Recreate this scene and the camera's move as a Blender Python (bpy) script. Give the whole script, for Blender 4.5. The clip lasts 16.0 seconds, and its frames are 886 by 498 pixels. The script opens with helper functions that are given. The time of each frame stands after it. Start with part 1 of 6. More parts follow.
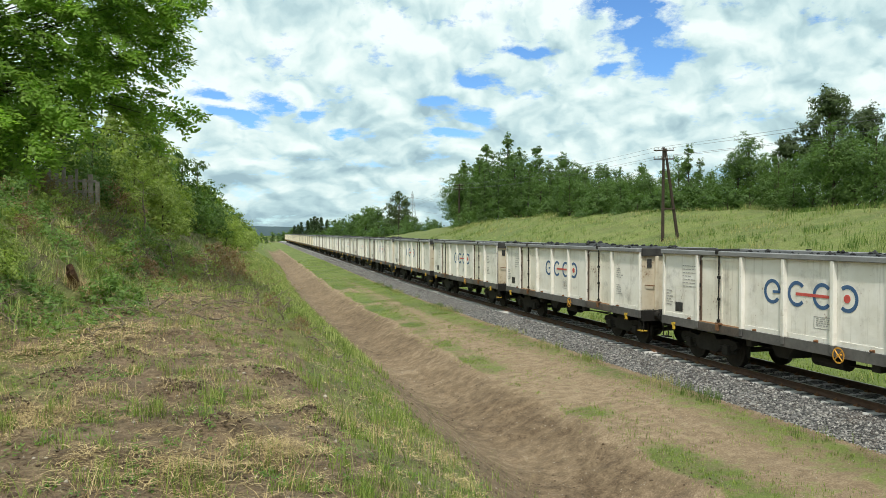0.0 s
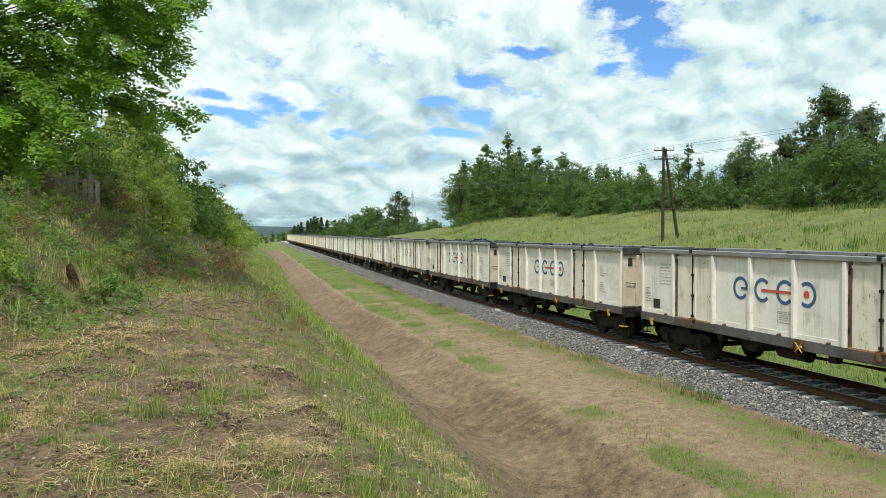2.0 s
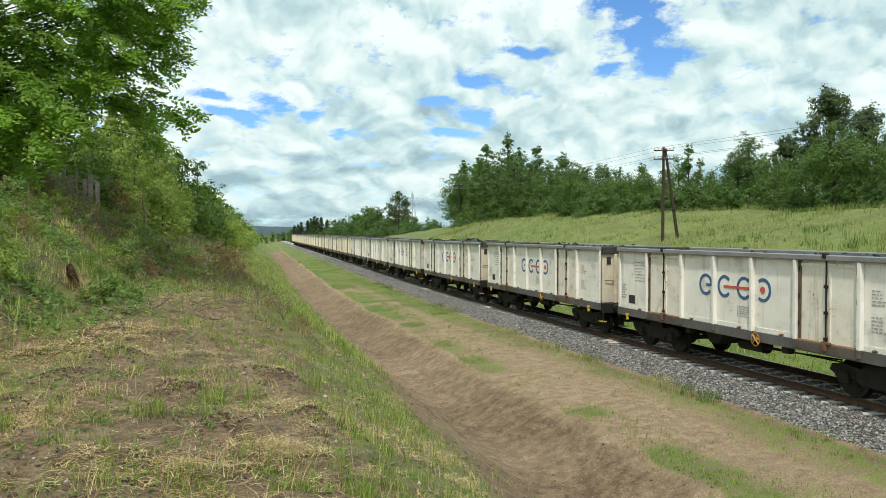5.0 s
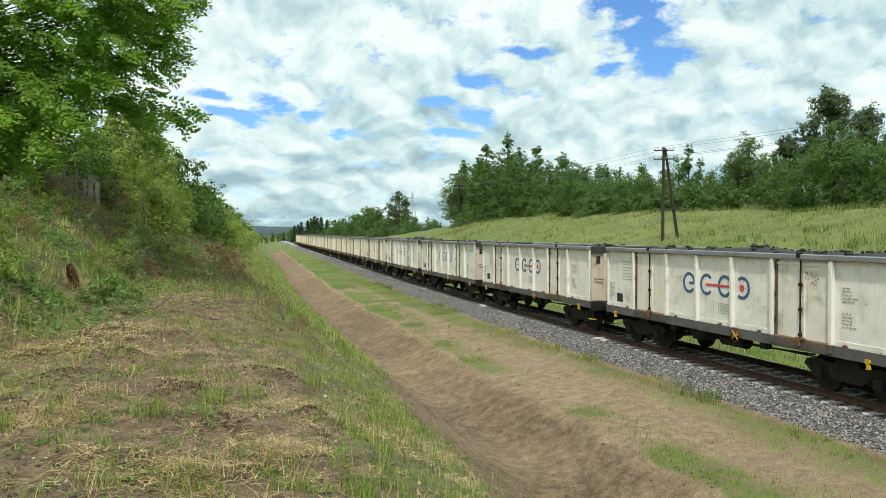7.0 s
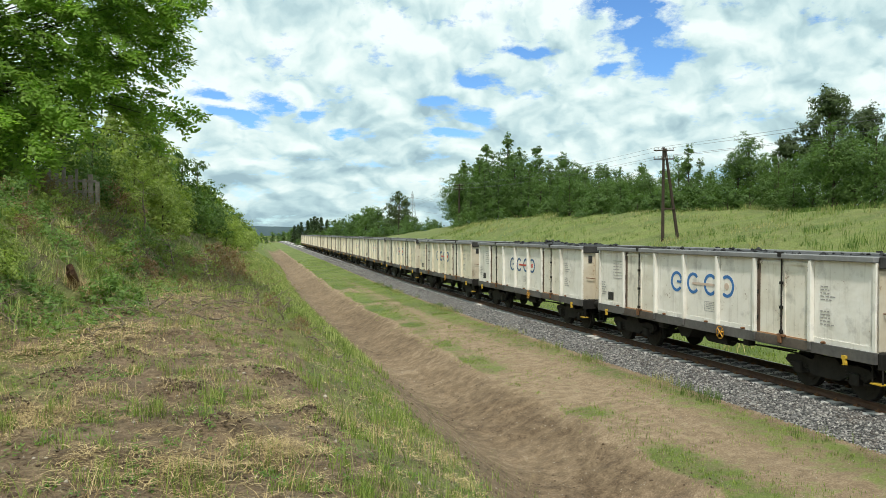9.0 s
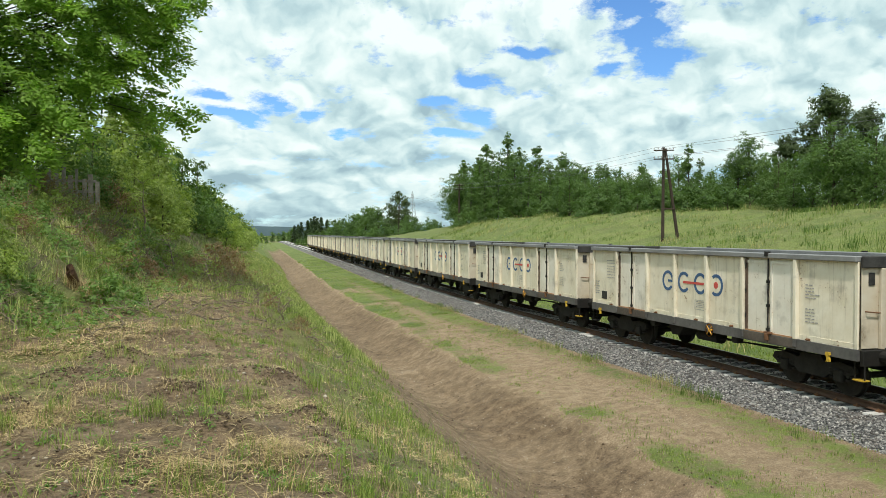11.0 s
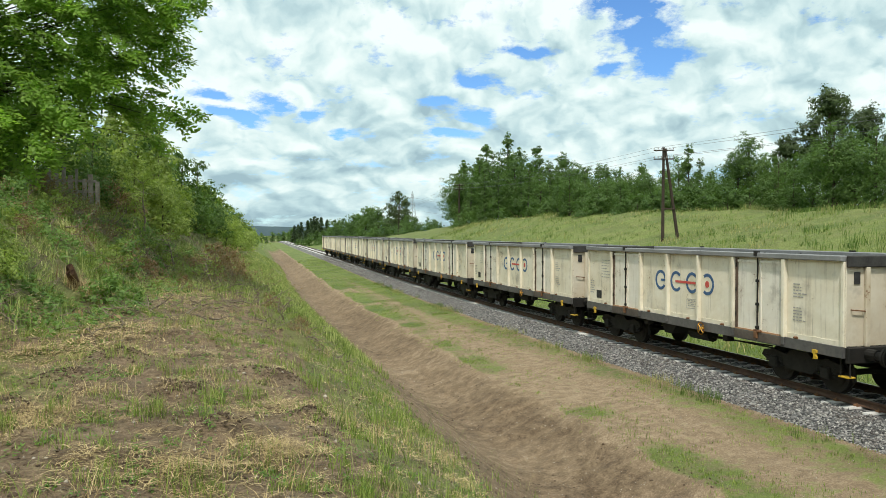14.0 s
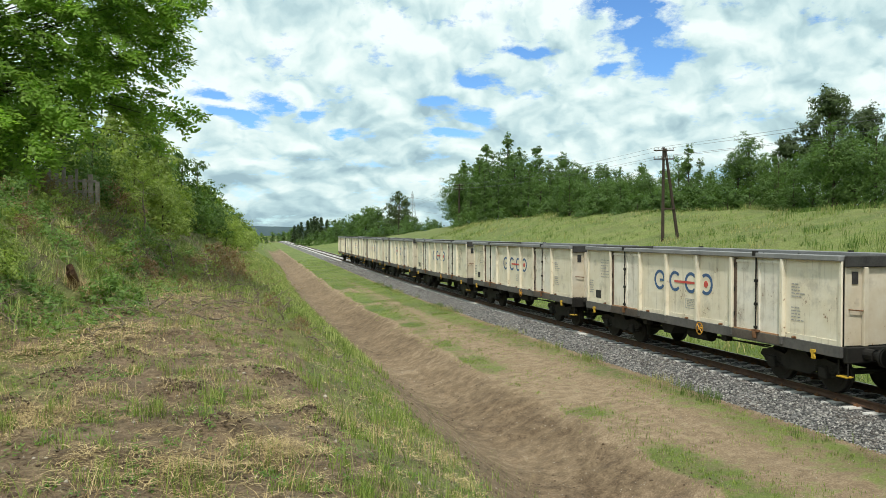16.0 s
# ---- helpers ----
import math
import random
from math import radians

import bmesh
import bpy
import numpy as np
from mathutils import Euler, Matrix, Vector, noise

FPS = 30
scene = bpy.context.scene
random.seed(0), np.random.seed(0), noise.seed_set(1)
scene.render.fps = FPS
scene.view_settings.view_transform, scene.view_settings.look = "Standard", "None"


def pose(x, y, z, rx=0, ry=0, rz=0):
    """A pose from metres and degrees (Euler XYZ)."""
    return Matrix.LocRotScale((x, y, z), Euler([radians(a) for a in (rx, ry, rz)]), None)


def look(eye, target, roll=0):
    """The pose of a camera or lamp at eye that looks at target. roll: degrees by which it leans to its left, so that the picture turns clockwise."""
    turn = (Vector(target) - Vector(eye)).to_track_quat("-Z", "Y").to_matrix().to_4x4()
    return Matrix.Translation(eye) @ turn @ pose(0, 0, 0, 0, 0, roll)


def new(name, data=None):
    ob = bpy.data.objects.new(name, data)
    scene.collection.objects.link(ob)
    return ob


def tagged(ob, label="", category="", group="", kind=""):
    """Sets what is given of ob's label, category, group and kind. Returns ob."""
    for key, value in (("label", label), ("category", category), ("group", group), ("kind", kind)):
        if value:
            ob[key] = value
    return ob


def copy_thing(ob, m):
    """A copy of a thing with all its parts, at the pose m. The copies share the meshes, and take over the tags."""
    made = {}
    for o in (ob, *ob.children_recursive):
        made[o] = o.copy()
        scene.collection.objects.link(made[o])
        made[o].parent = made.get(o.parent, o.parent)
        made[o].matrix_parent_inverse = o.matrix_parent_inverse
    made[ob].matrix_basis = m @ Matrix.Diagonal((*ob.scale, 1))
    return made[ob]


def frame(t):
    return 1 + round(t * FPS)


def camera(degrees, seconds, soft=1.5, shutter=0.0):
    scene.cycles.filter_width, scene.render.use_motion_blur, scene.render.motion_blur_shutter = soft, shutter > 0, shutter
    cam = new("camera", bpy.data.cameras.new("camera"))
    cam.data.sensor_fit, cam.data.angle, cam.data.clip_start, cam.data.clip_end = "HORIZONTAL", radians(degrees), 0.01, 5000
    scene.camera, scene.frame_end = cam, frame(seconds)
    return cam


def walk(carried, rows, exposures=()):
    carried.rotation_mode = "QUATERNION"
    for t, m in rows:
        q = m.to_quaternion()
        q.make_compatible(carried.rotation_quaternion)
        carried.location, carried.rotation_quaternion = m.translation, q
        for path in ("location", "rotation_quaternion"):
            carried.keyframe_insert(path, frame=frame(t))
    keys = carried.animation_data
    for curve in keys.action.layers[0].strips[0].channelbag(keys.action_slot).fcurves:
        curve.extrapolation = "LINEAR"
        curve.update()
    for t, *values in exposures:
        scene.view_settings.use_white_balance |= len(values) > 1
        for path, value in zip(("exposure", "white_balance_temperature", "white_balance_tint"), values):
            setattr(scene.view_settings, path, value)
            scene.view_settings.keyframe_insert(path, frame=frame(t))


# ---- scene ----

# ---------------------------------------------------------------- camera
CAM_POSE = pose(0, 0, 3.768, 90 - 1.162, 0, -16.256)
cam = camera(58.15, 16.0, 0.5)
walk(cam, [(0, CAM_POSE), (16.0, CAM_POSE)])

# ---------------------------------------------------------------- sky and sun
SUN_EL, SUN_AZ = 60.0, 208.0        # azimuth clockwise from +y (along the line)
world = bpy.data.worlds.new("sky")
scene.world = world
world.use_nodes = True


def build_world():
    nt = world.node_tree
    nt.nodes.clear()
    N, L = nt.nodes.new, nt.links.new

    def math_(op, a, b=None):
        n = N("ShaderNodeMath")
        n.operation = op
        for i, v in enumerate((a, b)):
            if v is None:
                continue
            if isinstance(v, (int, float)):
                n.inputs[i].default_value = v
            else:
                L(v, n.inputs[i])
        return n.outputs[0]

    def noise_(vec, scale, detail, rough=0.55, dist=0.0):
        n = N("ShaderNodeTexNoise")
        n.inputs["Scale"].default_value = scale
        n.inputs["Detail"].default_value = detail
        n.inputs["Roughness"].default_value = rough
        n.inputs["Distortion"].default_value = dist
        L(vec, n.inputs["Vector"])
        return n.outputs["Fac"]

    def ramp_(fac, stops):
        n = N("ShaderNodeValToRGB")
        els = n.color_ramp.elements
        while len(els) < len(stops):
            els.new(0.5)
        for e, (p, c) in zip(els, stops):
            e.position, e.color = p, (*c, 1)
        L(fac, n.inputs[0])
        return n.outputs[0]

    def vec_(op, a, b):
        n = N("ShaderNodeVectorMath")
        n.operation = op
        L(a, n.inputs[0])
        if isinstance(b, tuple):
            n.inputs[1].default_value = b
        else:
            L(b, n.inputs[1])
        return n.outputs["Value"] if op == "LENGTH" else n.outputs["Vector"]

    def puff_(vec, scale):
        n = N("ShaderNodeTexVoronoi")
        n.feature = "SMOOTH_F1"
        n.inputs["Scale"].default_value = scale
        n.inputs["Detail"].default_value = 3.0
        n.inputs["Roughness"].default_value = 0.55
        n.inputs["Smoothness"].default_value = 0.35
        L(vec, n.inputs["Vector"])
        return n.outputs["Distance"]

    tc = N("ShaderNodeTexCoord")
    sep = N("ShaderNodeSeparateXYZ")
    L(tc.outputs["Generated"], sep.inputs[0])
    up = math_("MAXIMUM", sep.outputs[2], 0.0)
    az = math_("SUBTRACT", math_("ARCTAN2", sep.outputs[0], sep.outputs[1]), radians(16.256))
    den = math_("ADD", up, 0.16)
    comb = N("ShaderNodeCombineXYZ")
    L(math_("MULTIPLY", az, 4.2), comb.inputs[0])
    L(math_("MULTIPLY", math_("LOGARITHM", den, math.e), CLOUD_FLAT), comb.inputs[1])
    flat = vec_("ADD", comb.outputs[0], CLOUD_SHIFT)
    # ragged edges
    fringe = N("ShaderNodeTexNoise")
    fringe.inputs["Scale"].default_value, fringe.inputs["Detail"].default_value = 2.6, 9
    L(flat, fringe.inputs["Vector"])
    swirl = vec_("SUBTRACT", fringe.outputs["Color"], (0.5, 0.5, 0.5))
    billow = vec_("ADD", flat, vec_("MULTIPLY", swirl, (0.42, 0.42, 0.0)))

    def height_(p):
        mass = noise_(p, 1.15, 7, 0.55)
        heap = puff_(p, 2.1)
        return math_("SUBTRACT", mass, math_("MULTIPLY", heap, 0.42))

    here, above = height_(billow), height_(vec_("ADD", billow, (0.03, 0.095, 0.0)))
    mass = noise_(vec_("ADD", flat, (7.3, 2.1, 0.0)), 0.85, 6, 0.55)
    relief = math_("MULTIPLY", math_("SUBTRACT", here, above), 1.7)
    fine = math_("MULTIPLY", math_("SUBTRACT", noise_(flat, 6.0, 7, 0.6), 0.5), 0.30)
    # thick bases greyer, and more of them low in the sky
    low = math_("MULTIPLY", math_("MAXIMUM", math_("SUBTRACT", 0.15, up), 0.0), 2.1)
    shade = math_("MULTIPLY", math_("SUBTRACT", mass, 0.5), 0.85)
    tone = ramp_(math_("SUBTRACT", math_("ADD", math_("ADD", relief, fine), 0.625), math_("ADD", shade, low)), CLOUD_TONE)
    # openings between the clouds
    where = N("ShaderNodeCombineXYZ")
    L(az, where.inputs[0])
    L(up, where.inputs[1])
    ragged = vec_("ADD", where.outputs[0], vec_("MULTIPLY", swirl, (0.075, 0.045, 0.0)))
    cover = ramp_(noise_(vec_("ADD", flat, (1.9, 8.2, 0.0)), 0.8, 8, 0.6), CLOUD_COVER)
    deep = None
    for cx, cy, sx, sy in CLOUD_GAPS:
        q = vec_("MULTIPLY", vec_("SUBTRACT", ragged, (cx, cy, 0.0)), (0.68 / sx, 0.68 / sy, 0.0))
        g = math_("SUBTRACT", 1.0, vec_("LENGTH", q, (0, 0, 0)))
        deep = g if deep is None else math_("MAXIMUM", deep, g)
    wisp = noise_(vec_("MULTIPLY", flat, (1.0, 1.7, 1.0)), 3.4, 10, 0.66)
    torn = math_("SUBTRACT", math_("ADD", math_("MULTIPLY", math_("SUBTRACT", wisp, 0.5), 3.6), 0.86), math_("MULTIPLY", math_("MAXIMUM", deep, 0.0), 1.22))
    cover = math_("MULTIPLY", cover, ramp_(torn, [(0.08, (0, 0, 0)), (0.58, (1, 1, 1))]))
    sky = N("ShaderNodeTexSky")
    sky.sky_type, sky.sun_disc = "NISHITA", False
    sky.air_density, sky.dust_density, sky.ozone_density = 1.0, 0.0, 4.0
    sky.sun_elevation, sky.sun_rotation = radians(SUN_EL), radians(SUN_AZ)
    b1, b2, mix, out = N("ShaderNodeBackground"), N("ShaderNodeBackground"), N("ShaderNodeMixShader"), N("ShaderNodeOutputWorld")
    blue = N("ShaderNodeMix")
    blue.data_type, blue.blend_type = "RGBA", "MULTIPLY"
    blue.inputs[0].default_value = 1.0
    blue.inputs[7].default_value = (0.72, 1.02, 1.30, 1)
    L(sky.outputs[0], blue.inputs[6])
    L(blue.outputs[2], b1.inputs[0])
    b1.inputs[1].default_value = SKY_STRENGTH
    L(tone, b2.inputs[0])
    b2.inputs[1].default_value = CLOUD_STRENGTH
    L(cover, mix.inputs[0])
    L(b1.outputs[0], mix.inputs[1])
    L(b2.outputs[0], mix.inputs[2])
    L(mix.outputs[0], out.inputs[0])


SKY_STRENGTH, CLOUD_STRENGTH = 0.12, 1.02
CLOUD_SHIFT = (3.1, 1.7, 0.0)
CLOUD_FLAT = 1.9
CLOUD_COVER = [(0.30, (0, 0, 0)), (0.36, (1, 1, 1))]
CLOUD_GAPS = [(0.2205, 0.2652, 0.0426, 0.0241), (0.2406, 0.2359, 0.0511, 0.0312), (0.2639, 0.206, 0.044, 0.0213), (0.2103, 0.1975, 0.0326, 0.0085), (0.1067, 0.2204, 0.0326, 0.0078), (0.0468, 0.1814, 0.0383, 0.0121), (0.0524, 0.1453, 0.0298, 0.0184), (-0.0064, 0.1613, 0.0369, 0.0064), (0.0113, 0.1227, 0.0397, 0.0064), (-0.209, 0.1512, 0.0227, 0.0142), (-0.2493, 0.1351, 0.0426, 0.0085), (-0.2738, 0.1567, 0.0241, 0.0071), (-0.1679, 0.1428, 0.0184, 0.0085), (-0.1249, 0.1266, 0.0326, 0.0057)]
CLOUD_TONE = [(0.16, (0.36, 0.52, 0.58)), (0.38, (0.53, 0.72, 0.75)), (0.56, (0.72, 0.89, 0.885)), (0.78, (0.92, 1.03, 1.00))]
build_world()

sun = new("sun", bpy.data.lights.new("sun", "SUN"))
sun.data.energy, sun.data.angle, sun.data.color = 3.5, radians(4), (1.0, 0.94, 0.83)
_a, _e = radians(SUN_AZ), radians(SUN_EL)
sun.matrix_basis = look((60 * math.sin(_a) * math.cos(_e), 60 * math.cos(_a) * math.cos(_e), 60 * math.sin(_e)), (0, 0, 0))
scene.view_settings.exposure = 0.0

# ---------------------------------------------------------------- materials
def rgb(c):
    return (*c, 1.0)


class Mat:
    """A small builder for node materials."""

    def __init__(self, name, rough=0.8, metal=0.0):
        self.m = bpy.data.materials.new(name)
        self.m.use_nodes = True
        self.nt = self.m.node_tree
        self.b = self.nt.nodes["Principled BSDF"]
        self.b.inputs["Roughness"].default_value = rough
        self.b.inputs["Metallic"].default_value = metal
        self.b.inputs["Specular IOR Level"].default_value = 0.35

    def n(self, kind):
        return self.nt.nodes.new(kind)

    def l(self, a, b):
        self.nt.links.new(a, b)

    def coords(self, which="Object", scale=(1, 1, 1)):
        if which == "World":
            src = self.n("ShaderNodeNewGeometry").outputs["Position"]
        else:
            src = self.n("ShaderNodeTexCoord").outputs[which]
        mp = self.n("ShaderNodeMapping")
        mp.inputs["Scale"].default_value = scale
        self.l(src, mp.inputs[0])
        return mp.outputs[0]

    def noise(self, vec, scale, detail=5, rough=0.6):
        t = self.n("ShaderNodeTexNoise")
        t.inputs["Scale"].default_value = scale
        t.inputs["Detail"].default_value = detail
        t.inputs["Roughness"].default_value = rough
        self.l(vec, t.inputs["Vector"])
        return t.outputs["Fac"]

    def ramp(self, fac, stops):
        r = self.n("ShaderNodeValToRGB")
        e = r.color_ramp.elements
        while len(e) < len(stops):
            e.new(0.5)
        for k, (p, c) in zip(e, stops):
            k.position = p
            k.color = rgb(c) if isinstance(c, tuple) else (c, c, c, 1)
        self.l(fac, r.inputs[0])
        return r.outputs[0]

    def mix(self, fac, a, b, kind="MIX"):
        x = self.n("ShaderNodeMix")
        x.data_type, x.blend_type = "RGBA", kind
        for v, k in ((fac, 0), (a, 6), (b, 7)):
            if isinstance(v, (int, float)):
                x.inputs[k].default_value = v
            elif isinstance(v, tuple):
                x.inputs[k].default_value = rgb(v)
            else:
                self.l(v, x.inputs[k])
        return x.outputs[2]

    def maths(self, op, a, b):
        x = self.n("ShaderNodeMath")
        x.operation = op
        for i, v in enumerate((a, b)):
            if isinstance(v, (int, float)):
                x.inputs[i].default_value = v
            else:
                self.l(v, x.inputs[i])
        return x.outputs[0]

    def attr(self, name):
        a = self.n("ShaderNodeAttribute")
        a.attribute_name = name
        return a.outputs["Fac"]

    def island(self):
        return self.n("ShaderNodeNewGeometry").outputs["Random Per Island"]

    def rand(self):
        return self.n("ShaderNodeObjectInfo").outputs["Random"]

    def color(self, c):
        if isinstance(c, tuple):
            self.b.inputs["Base Color"].default_value = rgb(c)
        else:
            self.l(c, self.b.inputs["Base Color"])
        return self

    def bump(self, h, strength=0.4, dist=0.02):
        x = self.n("ShaderNodeBump")
        x.inputs["Strength"].default_value = strength
        x.inputs["Distance"].default_value = dist
        self.l(h, x.inputs["Height"])
        self.l(x.outputs[0], self.b.inputs["Normal"])
        return self

    def roughness(self, v):
        self.l(v, self.b.inputs["Roughness"])
        return self


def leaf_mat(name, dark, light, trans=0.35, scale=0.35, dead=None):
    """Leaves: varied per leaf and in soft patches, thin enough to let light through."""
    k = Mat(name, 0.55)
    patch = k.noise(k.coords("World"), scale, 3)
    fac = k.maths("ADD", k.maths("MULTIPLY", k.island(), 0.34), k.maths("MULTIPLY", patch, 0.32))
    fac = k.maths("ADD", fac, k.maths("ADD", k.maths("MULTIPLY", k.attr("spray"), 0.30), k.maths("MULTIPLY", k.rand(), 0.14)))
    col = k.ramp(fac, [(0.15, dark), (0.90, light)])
    if dead:
        col = k.mix(k.ramp(k.island(), [(0.93, 0.0), (0.95, 1.0)]), col, dead)
    k.color(col)
    tr = k.n("ShaderNodeBsdfTranslucent")
    bright = k.mix(1.0, col, (1.35, 1.5, 0.75), "MULTIPLY")
    k.l(bright, tr.inputs[0])
    ms = k.n("ShaderNodeMixShader")
    ms.inputs[0].default_value = trans
    k.l(k.b.outputs[0], ms.inputs[1])
    k.l(tr.outputs[0], ms.inputs[2])
    k.l(ms.outputs[0], k.nt.nodes["Material Output"].inputs[0])
    return k.m


def simple(name, c1, c2, scale=4.0, rough=0.7, metal=0.0, bump=0.2, coords="Object"):
    k = Mat(name, rough, metal)
    v = k.coords(coords)
    a = k.noise(v, scale, 6)
    b = k.noise(v, scale * 9, 4)
    f = k.maths("ADD", k.maths("MULTIPLY", a, 0.7), k.maths("MULTIPLY", b, 0.3))
    k.color(k.ramp(f, [(0.32, c1), (0.68, c2)]))
    if bump:
        k.bump(b, bump, 0.01)
    return k.m


def wagon_paint(name, base, warm, rust_amount):
    """Old off-white wagon paint: grime, vertical run-off streaks, chips of rust."""
    k = Mat(name, 0.55)
    v = k.coords("Object")
    off = k.n("ShaderNodeVectorMath")
    off.operation = "ADD"
    k.l(v, off.inputs[0])
    rnd = k.n("ShaderNodeCombineXYZ")
    k.l(k.maths("MULTIPLY", k.rand(), 40.0), rnd.inputs[1])
    k.l(rnd.outputs[0], off.inputs[1])
    p = off.outputs[0]
    st = k.n("ShaderNodeMapping")
    st.inputs["Scale"].default_value = (1, 4.5, 0.30)
    k.l(p, st.inputs[0])
    streak = k.noise(st.outputs[0], 1.0, 7, 0.62)
    cloud = k.noise(p, 1.3, 7, 0.65)
    fine = k.noise(p, 14.0, 5, 0.6)
    col = k.mix(k.ramp(cloud, [(0.35, 0.0), (0.70, 1.0)]), base, warm)
    grime = k.ramp(k.maths("ADD", k.maths("MULTIPLY", streak, 0.7), k.maths("MULTIPLY", cloud, 0.3)), [(0.55, 0.0), (0.74, 0.46 + 8 * rust_amount)])
    col = k.mix(grime, col, (0.25, 0.205, 0.155))
    thin = k.n("ShaderNodeMapping")
    thin.inputs["Scale"].default_value = (1, 16.0, 0.5)
    k.l(p, thin.inputs[0])
    col = k.mix(k.ramp(k.noise(thin.outputs[0], 1.0, 4, 0.6), [(0.60, 0.0), (0.74, 0.30 + 6 * rust_amount)]), col, (0.15, 0.11, 0.08))
    chips = k.ramp(k.maths("ADD", k.maths("MULTIPLY", cloud, 0.55), k.maths("MULTIPLY", fine, 0.5)), [(0.65 - rust_amount, 0.0), (0.71 - rust_amount, 0.85)])
    col = k.mix(chips, col, (0.20, 0.105, 0.055))
    smut = k.ramp(k.noise(p, 1.7, 6, 0.62), [(0.57, 0.0), (0.80, 0.55)])
    col = k.mix(smut, col, (0.13, 0.12, 0.115))
    k.color(col)
    k.bump(k.noise(p, 1.5, 3, 0.45), 0.6, 0.06)
    return k.m


M = {}
M["paint"] = wagon_paint("wagon_white_paint", (0.84, 0.825, 0.785), (0.75, 0.725, 0.66), 0.005)
M["paint_cream"] = wagon_paint("wagon_cream_paint", (0.80, 0.755, 0.635), (0.70, 0.63, 0.485), 0.022)
M["door_paint"] = wagon_paint("door_paint", (0.80, 0.775, 0.70), (0.71, 0.665, 0.57), 0.03)
M["end_paint"] = wagon_paint("end_wall_paint", (0.62, 0.575, 0.48), (0.52, 0.44, 0.32), 0.03)
M["rim"] = simple("rim_grey_paint", (0.17, 0.175, 0.18), (0.27, 0.275, 0.28), 1.5, 0.6, bump=0.1)
M["rim_dark"] = simple("coal_dusted_rim", (0.018, 0.018, 0.018), (0.06, 0.058, 0.055), 3.0, 0.8)
M["sill"] = simple("sill_paint", (0.06, 0.06, 0.062), (0.15, 0.145, 0.14), 1.2, 0.7)
M["strip_brown"] = simple("sill_rusty", (0.06, 0.046, 0.038), (0.14, 0.095, 0.068), 2.0, 0.8)
M["sill_worn"] = simple("sill_worn_paint", (0.05, 0.042, 0.038), (0.15, 0.125, 0.105), 1.6, 0.75)
M["black"] = simple("underframe_black", (0.006, 0.006, 0.0055), (0.022, 0.020, 0.018), 3.0, 0.75)
M["bogie"] = simple("bogie_brake_dust", (0.008, 0.0075, 0.007), (0.030, 0.027, 0.023), 5.0, 0.8)
M["wheel"] = simple("wheel_steel", (0.010, 0.009, 0.008), (0.035, 0.03, 0.025), 5.0, 0.7, 0.2)
M["blue"] = simple("emblem_blue", (0.035, 0.095, 0.22), (0.07, 0.14, 0.27), 7.0, 0.6, bump=0)
M["blue_bright"] = simple("emblem_blue_fresh", (0.03, 0.14, 0.40), (0.06, 0.20, 0.48), 7.0, 0.6, bump=0)
M["red"] = simple("emblem_red", (0.52, 0.06, 0.05), (0.60, 0.13, 0.11), 7.0, 0.6, bump=0)
M["red_faded"] = simple("emblem_red_faded", (0.58, 0.44, 0.36), (0.62, 0.52, 0.44), 7.0, 0.6, bump=0)
M["ink"] = simple("lettering_ink", (0.24, 0.24, 0.245), (0.50, 0.49, 0.47), 12.0, 0.7, bump=0)
M["plate"] = simple("black_plate", (0.015, 0.015, 0.016), (0.05, 0.05, 0.05), 8.0, 0.6)
M["yellow"] = simple("yellow_paint", (0.40, 0.25, 0.03), (0.66, 0.44, 0.05), 9.0, 0.5)
M["orange"] = simple("handwheel_paint", (0.52, 0.24, 0.03), (0.66, 0.36, 0.05), 9.0, 0.55)
M["rust"] = simple("rusty_steel", (0.10, 0.05, 0.028), (0.25, 0.125, 0.06), 9.0, 0.85)
M["orange_rust"] = simple("door_edge_rust", (0.33, 0.17, 0.08), (0.47, 0.29, 0.16), 9.0, 0.8)
M["coal"] = simple("coal", (0.006, 0.006, 0.0065), (0.028, 0.028, 0.030), 7.0, 0.65, bump=0.5)
M["rail"] = simple("rail_web_rust", (0.055, 0.032, 0.022), (0.13, 0.075, 0.05), 6.0, 0.8, coords="World")
M["railtop"] = simple("rail_running_steel", (0.32, 0.31, 0.30), (0.48, 0.47, 0.46), 5.0, 0.3, 0.9, 0.05, coords="World")
M["concrete"] = simple("sleeper_concrete", (0.50, 0.49, 0.465), (0.72, 0.71, 0.69), 5.0, 0.85, coords="World")
M["wood_pole"] = simple("creosoted_wood", (0.022, 0.016, 0.012), (0.07, 0.05, 0.035), 6.0, 0.85)
M["porcelain"] = simple("insulator_porcelain", (0.32, 0.31, 0.29), (0.5, 0.49, 0.46), 6.0, 0.25)
M["wire"] = simple("line_wire", (0.10, 0.10, 0.11), (0.16, 0.16, 0.17), 4.0, 0.5, 0.7, 0)
M["galv"] = simple("galvanised_steel", (0.30, 0.32, 0.34), (0.42, 0.44, 0.46), 2.0, 0.5, 0.5, 0)
M["bark"] = simple("bark", (0.035, 0.027, 0.02), (0.11, 0.085, 0.06), 9.0, 0.9, bump=0.6)
M["bark_pale"] = simple("pale_bark", (0.05, 0.045, 0.035), (0.13, 0.12, 0.10), 9.0, 0.9, bump=0.6)
M["stump"] = simple("torn_stump_wood", (0.055, 0.03, 0.018), (0.19, 0.11, 0.06), 14.0, 0.9, bump=0.8)
M["cut_wood"] = simple("cut_wood", (0.30, 0.20, 0.10), (0.46, 0.33, 0.18), 14.0, 0.8)
